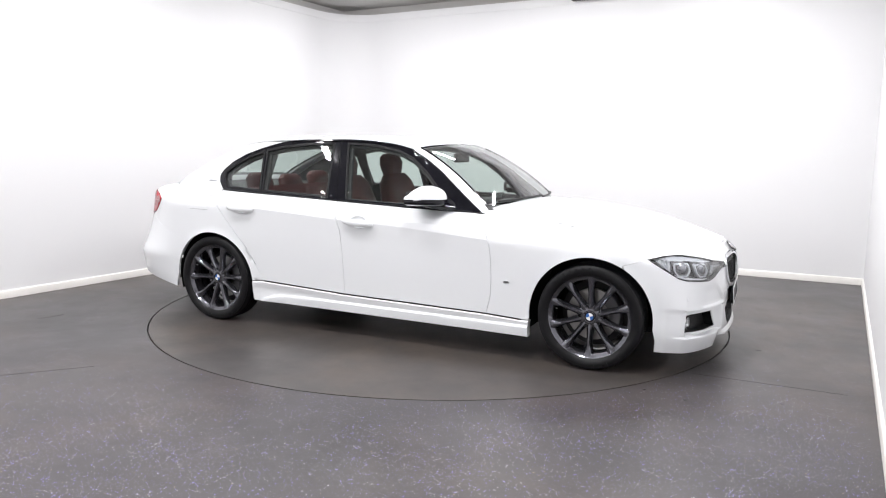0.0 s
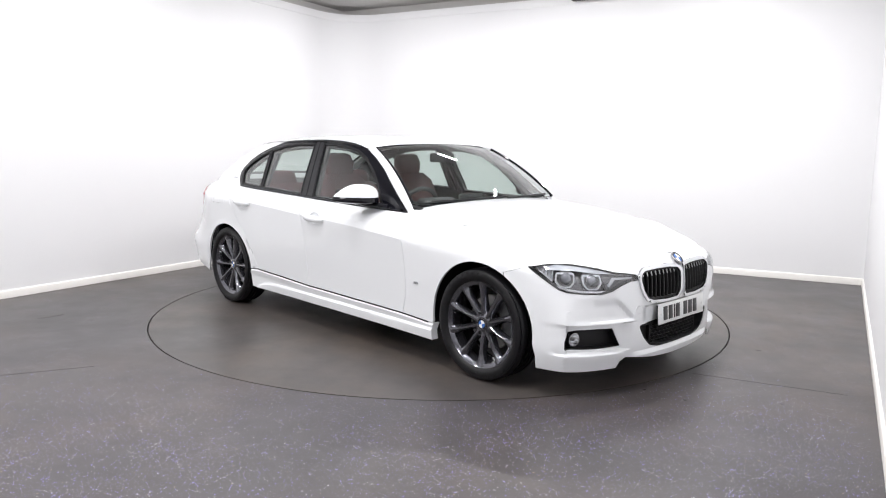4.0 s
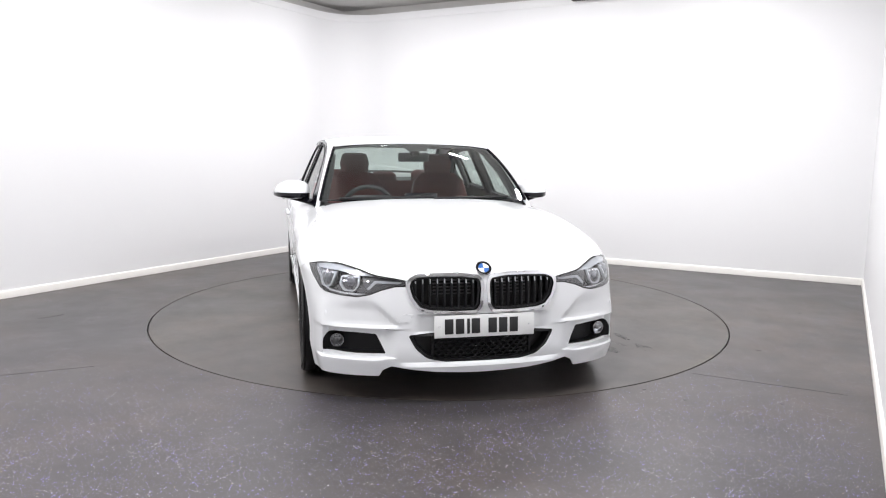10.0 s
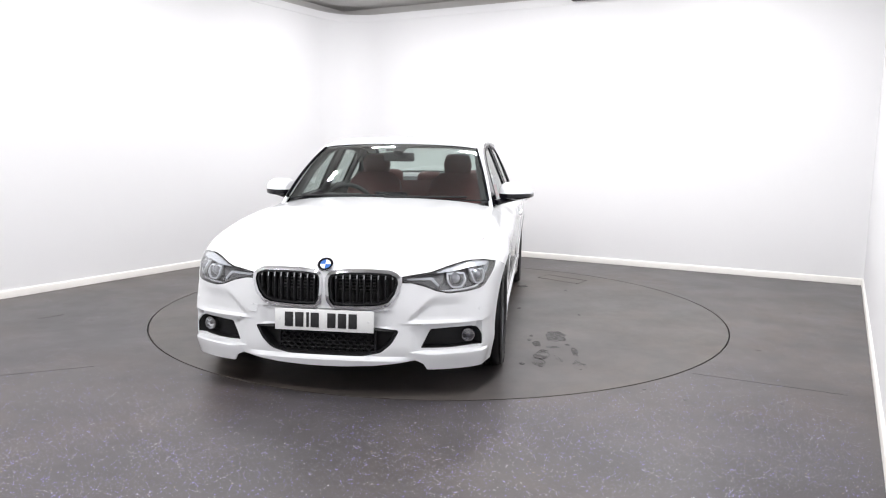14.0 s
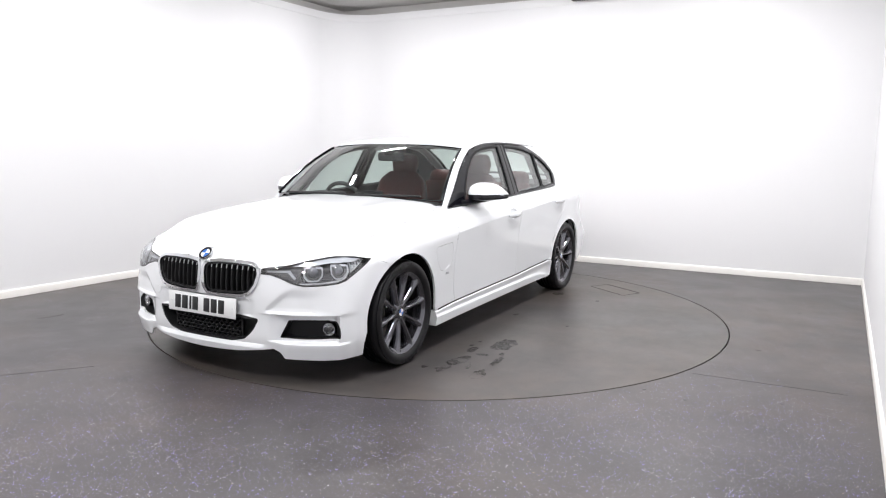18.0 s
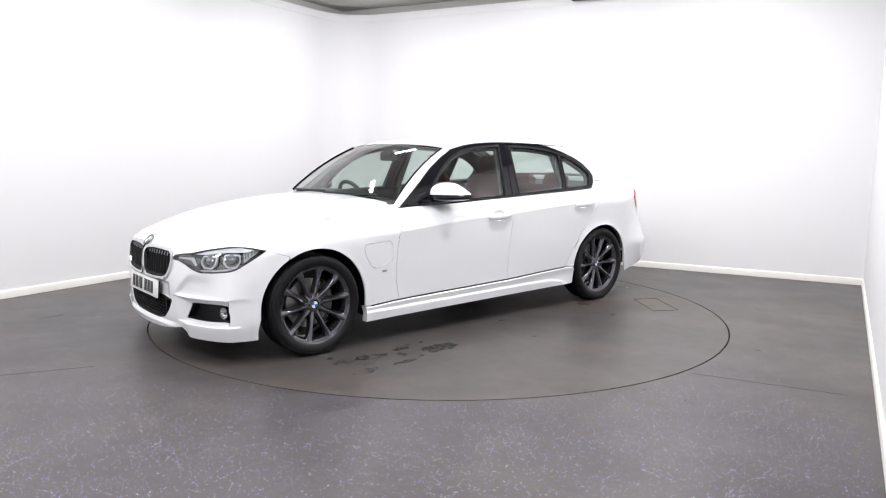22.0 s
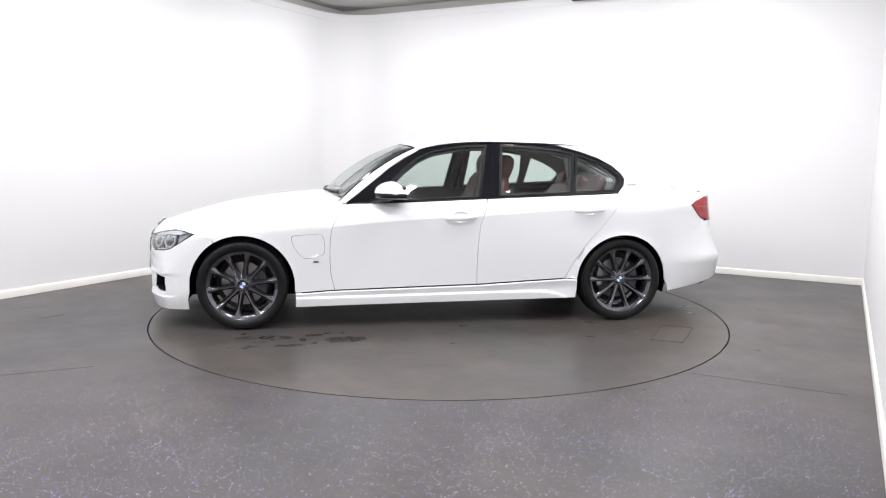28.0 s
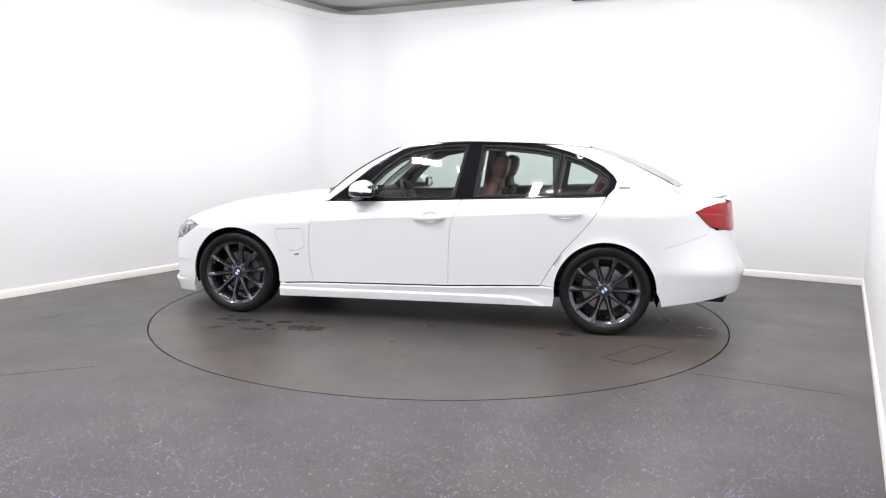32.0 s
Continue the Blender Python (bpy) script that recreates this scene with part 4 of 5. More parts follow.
# ---- bumpers ----
def flat_front(pts):
    """Outline points (y, z) on the nose as arcs."""
    return [(sy(y), z) for y, z in pts]


def both(pts):
    """Close an outline given for the left half with its mirror."""
    return pts + [(-a, b) for a, b in pts[::-1]]


KIDNEY = [(0.022, 0.520), (0.015, 0.600), (0.017, 0.642), (0.034, 0.664), (0.12, 0.674), (0.24, 0.675), (0.340, 0.670), (0.377, 0.652), (0.387, 0.617), (0.367, 0.555), (0.333, 0.511), (0.285, 0.495), (0.16, 0.488), (0.045, 0.490)]
KIDNEY = rounded([(sy(y), z) for y, z in KIDNEY], 0.012, 3)
INTAKE = rounded(flat_front([(-0.385, 0.372), (-0.345, 0.300), (-0.290, 0.252), (-0.20, 0.232), (0.20, 0.232), (0.290, 0.252), (0.345, 0.300), (0.385, 0.372), (0.25, 0.382), (-0.25, 0.382)]), 0.02, 4)
FOG = rounded([(0.500, 0.272), (0.552, 0.370), (0.66, 0.374), (0.78, 0.374), (0.828, 0.366), (0.842, 0.320), (0.842, 0.274), (0.66, 0.268)], 0.010, 4)
half = [(s, float(plan_at(s)[0][2]) - 0.001) for s in np.linspace(0, 0.911, 16)]
half = half + [(0.9155, 0.7170)] + HEAD[6:8] + [(sx(1.688), 0.680), (sx(1.593), 0.650)] + L(arch(1.405, 0.365, 58, -5, 14)) + L([(1.785, 0.22), (1.785, 0.155)]) + [(0.95, 0.152), (0.83, 0.155), (0.65, 0.156), (0.532, 0.158), (0.512, 0.190), (0.470, 0.210), (0.40, 0.200), (0.25, 0.182), (0.10, 0.174), (0.0, 0.173)]


def nose(a, b, off=0.0):
    """The front skin with the hollows that are pressed into it."""
    a, b = np.broadcast_arrays(np.asarray(a, float), np.asarray(b, float))
    k = abs(a)
    d = 0 * b
    low = 1 - ramp(b, 0.36, 0.56)
    d = d + 0.011 * np.clip(1 - abs(k - 0.838) / np.where(k < 0.838, 0.16, 0.11), 0, 1) * low
    hollow = ramp(k, 0.43, 0.53) * (1 - ramp(k, 0.826, 0.838))
    d = d - 0.030 * hollow * (1 - ramp(b, 0.396, 0.406)) * ramp(b, 0.250, 0.258)
    d = d + 0.007 * ramp(k, 0.34, 0.50) * (1 - ramp(k, 0.838, 1.0)) * np.where(b > 0.406, np.clip(1 - (b - 0.406) / 0.15, 0, 1), ramp(b, 0.396, 0.406))
    d = d - 0.014 * (1 - ramp(k, 0.31, 0.37)) * (1 - ramp(b, 0.462, 0.482)) * ramp(b, 0.372, 0.385)
    d = d + 0.018 * (1 - ramp(k, 0.34, 0.48)) * (1 - ramp(b, 0.212, 0.232))
    d = d + 0.012 * np.exp(-(k / 0.035) ** 2) * ramp(b, 0.48, 0.55)
    d = d + 0.012 * ramp(k, 0.47, 0.56) * (1 - ramp(b, 0.240, 0.256)) * (1 - ramp(k, 0.83, 0.95))
    edge = 0.39 + 1.1 * (b - 0.40)
    d = d - 0.013 * ramp(k, edge, edge + 0.045) * (1 - ramp(k, 0.60, 0.85)) * ramp(b, 0.407, 0.43) * (1 - ramp(b, 0.49, 0.56))
    p = shell(a, b, off)
    q = shell(a, b, off + 0.01)
    return p + (q - p) * (d / 0.01)[:, None]


front_bumper = panel("front_bumper", both(half), nose, PAINT, car, "white sporty front bumper",
                     holes=[KIDNEY, [(-a, b) for a, b in KIDNEY], INTAKE, FOG, [(-a, b) for a, b in FOG], HEAD, [(-a, b) for a, b in HEAD]], step=0.0125, gap=0.0012, depth=0.010, crisp=15,
                     lines=[[(q * a_, z_) for a_ in (0.36, 0.46, 0.515, 0.60, 0.70, 0.80, 0.838)] for z_ in (0.396, 0.406, 0.250, 0.258) for q in (1, -1)] + [[(q * k_, z_) for z_ in (0.165, 0.30, 0.44)] for k_ in (0.826, 0.838) for q in (1, -1)])
outline = [(-1.70, 0.606), (-1.80, 0.641), (-2.11, 0.739), (-2.128, 0.79), (-2.20, 0.762), (-2.26, 0.767)]
rear_half = [(sx(x), z) for x, z in outline] + [(ARC[-1] - 0.66, 0.752)]
rear_half += [(2 * ARC[-1] - s, z) for s, z in rear_half[::-1]]
rear_low = [(sx(x), z) for x, z in arch(-1.405, 0.352, 178, 127, 12)]
rear_low = [(sx(-1.795), 0.228), (sx(-1.785), 0.275)] + rear_low
rear_low_r = [(2 * ARC[-1] - s, z) for s, z in rear_low[::-1]]
bottom = [(2 * ARC[-1] - sx(-2.28), 0.322), (ARC[-1] + 0.3, 0.335), (ARC[-1] - 0.3, 0.335), (sx(-2.28), 0.322), (sx(-2.05), 0.272)]
bottom = [(2 * ARC[-1] - sx(-2.05), 0.272)] + bottom
panel("rear_bumper", rear_low + rear_half[0:] + rear_low_r + bottom,
      lambda a, b, off=0.0: shell(np.where(a > ARC[-1], -(2 * ARC[-1] - a), a), b, off), PAINT, car, "white rear bumper", step=0.035, depth=0.014)
panel("rear_diffuser", [(sx(-2.28), 0.318), (ARC[-1] - 0.3, 0.331), (ARC[-1] + 0.3, 0.331), (2 * ARC[-1] - sx(-2.28), 0.318), (ARC[-1] + 0.45, 0.215), (ARC[-1] - 0.45, 0.215)],
      lambda a, b, off=0.0: shell(np.where(a > ARC[-1], -(2 * ARC[-1] - a), a), b, off), PLASTIC, car, "black lower rear valance", step=0.05, off=-0.06, depth=0.03)


def mirror_y(pts, side):
    return [(side * a, b) for a, b in pts]


for side in (1, -1):
    # kidney grille: chrome ring, slats, dark box, pale louvres behind
    k = mirror_y(KIDNEY, side)
    grille = panel("grille", inset(k, -0.009), nose, CHROME, car, "kidney grille with a chrome frame and black slats", holes=[inset(k, 0.007)], off=0.010, depth=0.034, gap=0, step=0.010)
    panel("grille_back", inset(k, 0.004), nose, METAL_EDGE, grille, "black grille backing", off=-0.065, depth=0.01, gap=0, step=0.04)
    panel("grille_wall", inset(k, 0.012), nose, PLASTIC, grille, "black inner grille frame", holes=[inset(k, 0.019)], off=0.001, depth=0.06, gap=0, step=0.03)
    for i in range(9):
        y = 0.058 + 0.0365 * i
        z1, z0 = 0.655, 0.507 + 0.10 * max(0, (y - 0.29) / 0.08) ** 1.5
        bm = bmesh.new()
        rows = []
        for j in range(8):
            z = z0 + (z1 - z0) * j / 7
            o = 0.004 - 0.020 * (j / 7 - 0.5) ** 2
            rows.append([bm.verts.new(nose(np.array([side * sy(y + dy)]), np.array([z]), o + do)[0]) for dy, do in ((-0.0050, -0.010), (-0.0025, -0.006), (0.0025, -0.006), (0.0050, -0.010), (0.0045, -0.04), (-0.0045, -0.04))])
        for p, q in zip(rows, rows[1:]):
            for c in range(6):
                bm.faces.new((p[c], p[(c + 1) % 6], q[(c + 1) % 6], q[c]))
        bm.faces.new(rows[0])
        bm.faces.new(rows[-1])
        part("slat", bm, PLASTIC, grille)
        # the highlight on each slat top, put in as a silver strip
        panel("slat_highlight", mirror_y([(sy(y - 0.0028), 0.632), (sy(y + 0.0028), 0.632), (sy(y + 0.0028), 0.654), (sy(y - 0.0028), 0.654)], side), nose, SATIN, grille, "silver strip painted as the highlight on a slat top", off=-0.002, depth=0.004, gap=0, step=0.02)
    for i in range(5):
        z = 0.568 + 0.017 * i
        panel("louvre", mirror_y([(0.06, z), (0.26, z), (0.26, z + 0.006), (0.06, z + 0.006)], side), nose, CAST, grille, "dull metal louvre", off=-0.052, depth=0.006, gap=0, step=0.05)
    # fog lamp recess
    f = mirror_y(FOG, side)
    recess = panel("fog_recess", inset(f, 0.002), nose, PLASTIC, front_bumper, "black fog lamp recess", off=-0.058, depth=0.01, gap=0, step=0.03)
    panel("recess_wall", inset(f, -0.001), nose, PLASTIC, front_bumper, "black inner edge of the recess", holes=[inset(f, 0.003)], off=-0.006, depth=0.055, gap=0, step=0.03)
    c = Vector(nose(np.array([side * 0.785]), np.array([0.320]), -0.022)[0])
    m = Matrix.Translation(c) @ Matrix.Rotation(radians(-90 + 14 * side), 4, "Z")
    lamp = lathe_part("fog_lamp", [(0.031, 0.0), (0.032, 0.003), (0.035, 0.003), (0.036, 0.0), (0.036, -0.03)], CHROME, car, "round fog lamp with a chrome ring", 36, matrix=m)
    lathe_part("fog_reflector", [(0.001, -0.022), (0.015, -0.020), (0.026, -0.010), (0.031, 0.0)], CHROME, lamp, "bright reflector bowl", 32)
    lathe_part("fog_bulb", [(0.001, 0.0), (0.008, -0.002), (0.010, -0.008), (0.010, -0.022)], BEZEL, lamp, "dark bulb cap", 20)
    lathe_part("fog_lens", [(0.001, 0.007), (0.012, 0.006), (0.022, 0.004), (0.032, 0.001)], CLEAR, lamp, "clear lens", 32).visible_shadow = False
    # headlamp
    h = mirror_y(HEAD, side)
    head = panel("headlamp", inset(h, 0.0015), shell, HOUSING, car, "clear headlamp with twin projectors", off=-0.05, depth=0.01, gap=0, step=0.025)
    panel("headlamp_rim", inset(h, 0.001), shell, PLASTIC, head, "black headlamp edge", holes=[inset(h, 0.0045)], off=-0.003, depth=0.05, gap=0, step=0.02)
    panel("brow", mirror_y([(0.402, 0.644), (0.551, 0.666), (0.645, 0.687), (0.71, 0.696), (0.80, 0.706), (0.912, 0.712), (1.05, 0.694), (0.912, 0.7090), (0.80, 0.703), (0.71, 0.692), (0.645, 0.683), (0.551, 0.661)], side), shell, PLASTIC, head, "black brow strip", off=-0.004, depth=0.01, gap=0, step=0.02)
    panel("inner_bezel", mirror_y([(0.405, 0.640), (0.56, 0.655), (0.635, 0.66), (0.615, 0.61), (0.60, 0.575), (0.55, 0.592), (0.47, 0.615), (0.408, 0.620)], side), shell, BEZEL, head, "dark inner bezel", off=-0.03, depth=0.02, gap=0, step=0.02)
    panel("indicator", mirror_y([(0.42, 0.635), (0.56, 0.640), (0.60, 0.600), (0.59, 0.592), (0.55, 0.628), (0.43, 0.626)], side), shell, DRL, head, "thin indicator strip", off=-0.02, depth=0.008, gap=0, step=0.02)
    panel("side_bezel", mirror_y([(0.925, 0.700), (1.03, 0.690), (0.955, 0.640), (0.925, 0.620)], side), shell, DRL, head, "pale side bezel", off=-0.03, depth=0.02, gap=0, step=0.02)
    # the pale reflection along the lamp top is put into this bezel's colour
    panel("upper_bezel_sheen", mirror_y([(0.56, 0.660), (0.645, 0.681), (0.71, 0.690), (0.80, 0.700), (0.912, 0.706), (1.0, 0.697), (0.95, 0.682), (0.80, 0.679), (0.66, 0.663)], side), shell, DRL, head, "upper bezel with the pale reflection put into its colour", off=-0.012, depth=0.02, gap=0, step=0.02)
    panel("lower_bezel", mirror_y([(0.60, 0.574), (0.645, 0.566), (0.74, 0.570), (0.838, 0.579), (0.883, 0.591), (0.90, 0.605), (0.83, 0.590), (0.74, 0.579), (0.65, 0.575)], side), shell, CHROME, head, "chrome lower bezel", off=-0.02, depth=0.02, gap=0, step=0.02)
    for c, cz in ((0.695, 0.630), (0.850, 0.641)):
        for nm, r0, r1, o, mt in (("projector_shroud", 0.050, 0.036, -0.03, BEZEL), ("projector_ring", 0.038, 0.031, -0.018, BEZEL)):
            panel(nm, mirror_y(circle(r0, 28, (c, cz)), side), shell, mt, head, "", holes=[mirror_y(circle(r1, 24, (c, cz)), side)], off=o, depth=0.03, gap=0, step=0.02)
        bm = bmesh.new()
        bmesh.ops.create_uvsphere(bm, u_segments=20, v_segments=12, radius=0.031)
        o = shell(side * c, cz, -0.038)[0]
        bmesh.ops.transform(bm, matrix=Matrix.Translation(o), verts=bm.verts[:])
        part("projector", bm, LENS, head, "glass projector lens")
        ring_o = rounded([(c - 0.054, cz + 0.030), (c - 0.054, cz - 0.018), (c - 0.030, cz - 0.046), (c + 0.030, cz - 0.046), (c + 0.058, cz - 0.016), (c + 0.058, cz + 0.030)], 0.012, 3)
        panel("light_guide", mirror_y(ring_o, side), shell, DRL, head, "angular white light guide", holes=[mirror_y(inset(ring_o, 0.0085), side)], off=-0.014, depth=0.014, gap=0, step=0.02)
    for q in range(5):
        panel("lamp_rib", mirror_y([(0.932 + 0.020 * q, 0.640 + 0.011 * q), (0.937 + 0.020 * q, 0.642 + 0.011 * q), (0.937 + 0.020 * q, 0.693 - 0.002 * q), (0.932 + 0.020 * q, 0.694 - 0.002 * q)], side), shell, CHROME, head, "", off=-0.024, depth=0.010, gap=0, step=0.02)
    panel("lens_cover", inset(h, 0.003), shell, CLEAR, head, "clear headlamp cover", off=-0.001, gap=0, edge=False, step=0.03).visible_shadow = False
    panel("lamp_surround", mirror_y([(0.86, 0.7125), (0.86, float(plan_at(0.86)[0][2]) - 0.002), (0.96, float(plan_at(0.96)[0][2]) - 0.002), (0.96, 0.709)], side), shell, PAINT, car, off=-0.0025, depth=0.004, gap=0, step=0.015)
    panel("lamp_link", mirror_y([(0.390, 0.622), (0.4005, 0.617), (0.4005, 0.645), (0.386, 0.652)], side), nose, CHROME, head, "small chrome link to the grille", off=0.003, depth=0.006, gap=0, step=0.02)
    # parking sensors
    for s, z in ((0.314, 0.468), (0.825, 0.470)):
        panel("parking_sensor", mirror_y(circle(0.011, 16, (s, z)), side), nose, PAINT, front_bumper, "round parking sensor", off=0.0025, depth=0.004, gap=0, step=0.02)

# towing-eye cover on the right of the bumper
tow = [(-0.365, 0.480), (-0.412, 0.482), (-0.430, 0.440), (-0.378, 0.436)]
cover = panel("tow_cover", tow, nose, PAINT, front_bumper, "square towing-eye cover", off=0.0026, depth=0.004, gap=0, step=0.006)

# lower intake with its honeycomb
intake = panel("lower_intake", inset(INTAKE, -0.001), nose, PLASTIC, front_bumper, "black lower intake surround", holes=[inset(INTAKE, 0.012)], off=-0.004, depth=0.06, gap=0, step=0.03)
panel("intake_back", inset(INTAKE, 0.004), nose, METAL_EDGE, intake, "dark intake backing", off=-0.075, depth=0.01, gap=0, step=0.05)
panel("intake_frame", [(-0.265, 0.372), (0.265, 0.372), (0.265, 0.243), (-0.265, 0.243)], nose, PLASTIC, intake, "black mesh frame", holes=[[(-0.255, 0.364), (0.255, 0.364), (0.255, 0.250), (-0.255, 0.250)]], off=-0.026, depth=0.02, gap=0, step=0.03)
verts, faces = [], []
for j in range(6):
    for i in range(14):
        cy, cz = -0.247 + 0.038 * i + (0.019 if j % 2 else 0), 0.255 + 0.0195 * j
        if abs(cy) > 0.262:
            continue
        b0 = len(verts)
        for r, o in ((1.12, -0.026), (0.82, -0.028), (0.80, -0.05)):
            for q in range(6):
                an = math.pi / 3 * q
                c = nose(np.array([sy(cy + 0.0185 * r * math.cos(an))]), np.array([cz + 0.0112 * r * math.sin(an)]), o)[0]
                verts.append(tuple(c))
        for t in range(2):
            for q in range(6):
                a, b = b0 + t * 6 + q, b0 + t * 6 + (q + 1) % 6
                faces.append((a, b, b + 6, a + 6))
tagged(link("honeycomb", mesh_of("honeycomb", verts, faces, False), PLASTIC, intake, "black honeycomb mesh"), kind="stuff")

# bonnet badge, number plate
def roundel(name, parent, m, r):
    """A round badge: dark ring, blue and white quarters."""
    ring = lathe_part(name, [(0.001, 0.0), (r * 0.70, 0.0), (r * 0.72, 0.002), (r * 0.94, 0.002), (r, 0.0), (r, -0.006), (0.001, -0.006)], BLACK, parent, "round emblem with a dark ring", 40, "z", matrix=m)
    for q in range(4):
        bm = bmesh.new()
        pts = [bm.verts.new((0, 0, 0.0012))] + [bm.verts.new((r * 0.68 * math.cos(a), r * 0.68 * math.sin(a), 0.0012)) for a in [math.pi / 2 * (q + j / 8) for j in range(9)]]
        bm.faces.new(pts)
        r2 = bmesh.ops.extrude_face_region(bm, geom=bm.faces[:])
        bmesh.ops.translate(bm, vec=(0, 0, 0.0012), verts=[v for v in r2["geom"] if isinstance(v, bmesh.types.BMVert)])
        part("quarter", bm, BLUE if q % 2 else WHITE, ring, "blue enamel quarter" if q % 2 else "white enamel quarter", flat=True)
    lathe_part("rim", [(r * 0.95, 0.0), (r * 0.97, 0.0032), (r * 1.02, 0.0032), (r * 1.03, -0.004)], CHROME, ring, "chrome rim", 40, "z")
    return ring


c0, c1 = Vector(nose(np.array([0.0]), np.array([0.700]), 0.004)[0]), Vector(nose(np.array([0.0]), np.array([0.700]), 0.03)[0])
bz = (Vector(nose(np.array([0.0]), np.array([0.715]), 0)[0]) - Vector(nose(np.array([0.0]), np.array([0.685]), 0)[0])).normalized()
bn = Vector((bz.z, 0, -bz.x)).normalized()
if bn.x < 0:
    bn = -bn
bx = bz.cross(bn)
roundel("bonnet_badge", car, Matrix.Translation(c0 + bn * 0.004) @ Matrix((bx, bz, bn)).transposed().to_4x4(), 0.041)

plate = tagged(new("number_plate"), "white number plate with black bars")
plate.parent = car
lean = radians(-4)
plate.matrix_basis = Matrix.Translation((2.160, 0, 0.418)) @ Matrix.Rotation(lean, 4, "Y")
bm = bmesh.new()
box(bm, (0.004, 0.522, 0.112), bevel=0.0015)
part("plate_board", bm, PLATE, plate)
bm = bmesh.new()
box(bm, (0.012, 0.50, 0.10), (-0.009, 0, 0), bevel=0.002)
part("plate_holder", bm, PLASTIC, plate, "black plate holder")
for i, y in enumerate((0.186, 0.130, 0.086, 0.048, -0.040, -0.096, -0.152)):
    bm = bmesh.new()
    box(bm, (0.002, 0.014 if i == 2 else 0.044, 0.076), (0.0032, -y, 0), bevel=0.0005)
    part("plate_bar", bm, INK, plate, "black bar in place of a character")
for y in (0.235, -0.235):
    lathe_part("plate_screw", [(0.0005, 0.004), (0.005, 0.0035), (0.006, 0.002)], WHITE, plate, "white screw cap", 16, "y", matrix=Matrix.Translation((0, y, 0)) @ Matrix.Rotation(radians(-90), 4, "Z"))

# ---- dark inner body, so that gaps and arches read dark ----
def inner(a, b, off=0.0):
    return shell(a, b, off - 0.03)


for side in (1, -1):
    pts = [(sx(1.72), 0.64), (sx(1.66), 0.70)] + L(top_line(1.55, -2.1, 20))
    pts = [(a, z - 0.025) if z > 0.7 else (a, z) for a, z in pts]
    pts += [(sx(-2.25), 0.90), (sx(-2.25), 0.36)] + [(sx(-1.80), 0.30)] + L(arch(-1.405, 0.372, 178, 2, 18)) + [(sx(-1.02), 0.22), (sx(1.0), 0.20)] + L(arch(1.405, 0.385, 178, 52, 14))
    panel("inner_body", [(side * a, b) for a, b in pts], inner, GAP, car, "dark inner bodywork", gap=0, step=0.06, edge=False)
    # wheel housings
    for wx, wr in ((1.405, 0.392), (-1.405, 0.378)):
        bm = bmesh.new()
        rows = []
        for y in (0.845, 0.80, 0.62, 0.50):
            rows.append([bm.verts.new((wx + wr * math.cos(radians(a)), side * (y if wx < 0 or y < 0.7 else y - 0.065 * (1 - float(ramp(a, 40, 75)))), max(0.20, 0.318 + wr * math.sin(radians(a))))) for a in range(-14, 198, 7)])
        for p, q in zip(rows, rows[1:]):
            for i in range(len(p) - 1):
                bm.faces.new((p[i], p[i + 1], q[i + 1], q[i]))
        bm.faces.new(rows[-1])
        part("wheel_housing", bm, GAP, car, "black felt wheel-arch liner")
bm = bmesh.new()
box(bm, (1.95, 1.50, 0.05), (0.0, 0, 0.20), bevel=0.01)
box(bm, (0.32, 0.84, 0.04), (1.86, 0, 0.20), bevel=0.01)
box(bm, (0.75, 0.95, 0.08), (1.38, 0, 0.22), bevel=0.01)
box(bm, (0.75, 0.95, 0.08), (-1.40, 0, 0.22), bevel=0.01)
box(bm, (0.50, 1.20, 0.08), (-2.0, 0, 0.27), bevel=0.01)
part("underbody", bm, PLASTIC, car, "black underbody")
bm = bmesh.new()
tube(bm, [(-1.9, 0.46, 0.27), (-2.1, 0.46, 0.27), (-2.22, 0.46, 0.272)], 0.032, 14)
part("exhaust", bm, CHROME, car, "chrome exhaust tip")

# ---- screens ----
pane = sheet("windscreen", lambda u, v: Vector(windscreen(u * 0.985, 0.01 + 0.98 * v)), 33, 24, GLASS, car, "tinted windscreen")
pane.visible_shadow = False
pane = sheet("rear_screen", lambda u, v: Vector(rear_screen(u * 0.985, 0.01 + 0.98 * v)), 25, 18, GLASS, car, "tinted rear screen")
pane.visible_shadow = False


for fn, span in ((windscreen, (0.0, 0.985)), (rear_screen, (0.03, 0.96))):
    for side in (1, -1):
        bm = bmesh.new()
        tube(bm, [Vector(fn(side * 0.992, span[0] + (span[1] - span[0]) * i / 20)) + Vector((0, 0, 0.004)) for i in range(21)], 0.0075, 8)
        part("screen_trim", bm, BLACK, car, "gloss black screen edge trim")


def border(name, fn, side_w, low, high, parent, label):
    """The black band round a screen, just inside the glass."""
    def at(u, v):
        return Vector(fn(u, v)) + Vector((0, 0, -0.004))
    verts, faces = [], []
    n = 40
    loop_o = [(-1 + 2 * i / n, 0.0) for i in range(n)] + [(1.0, i / n) for i in range(n)] + [(1 - 2 * i / n, 1.0) for i in range(n)] + [(-1.0, 1 - i / n) for i in range(n)]
    for u, v in loop_o:
        verts.append(tuple(at(u, v)))
    for u, v in loop_o:
        verts.append(tuple(at(max(-1 + side_w, min(1 - side_w, u)), max(low, min(1 - high, v)))))
    k = len(loop_o)
    for i in range(k):
        j = (i + 1) % k
        faces.append((i, j, k + j, k + i))
    return link(name, mesh_of(name, verts, faces), FRIT, parent, label)


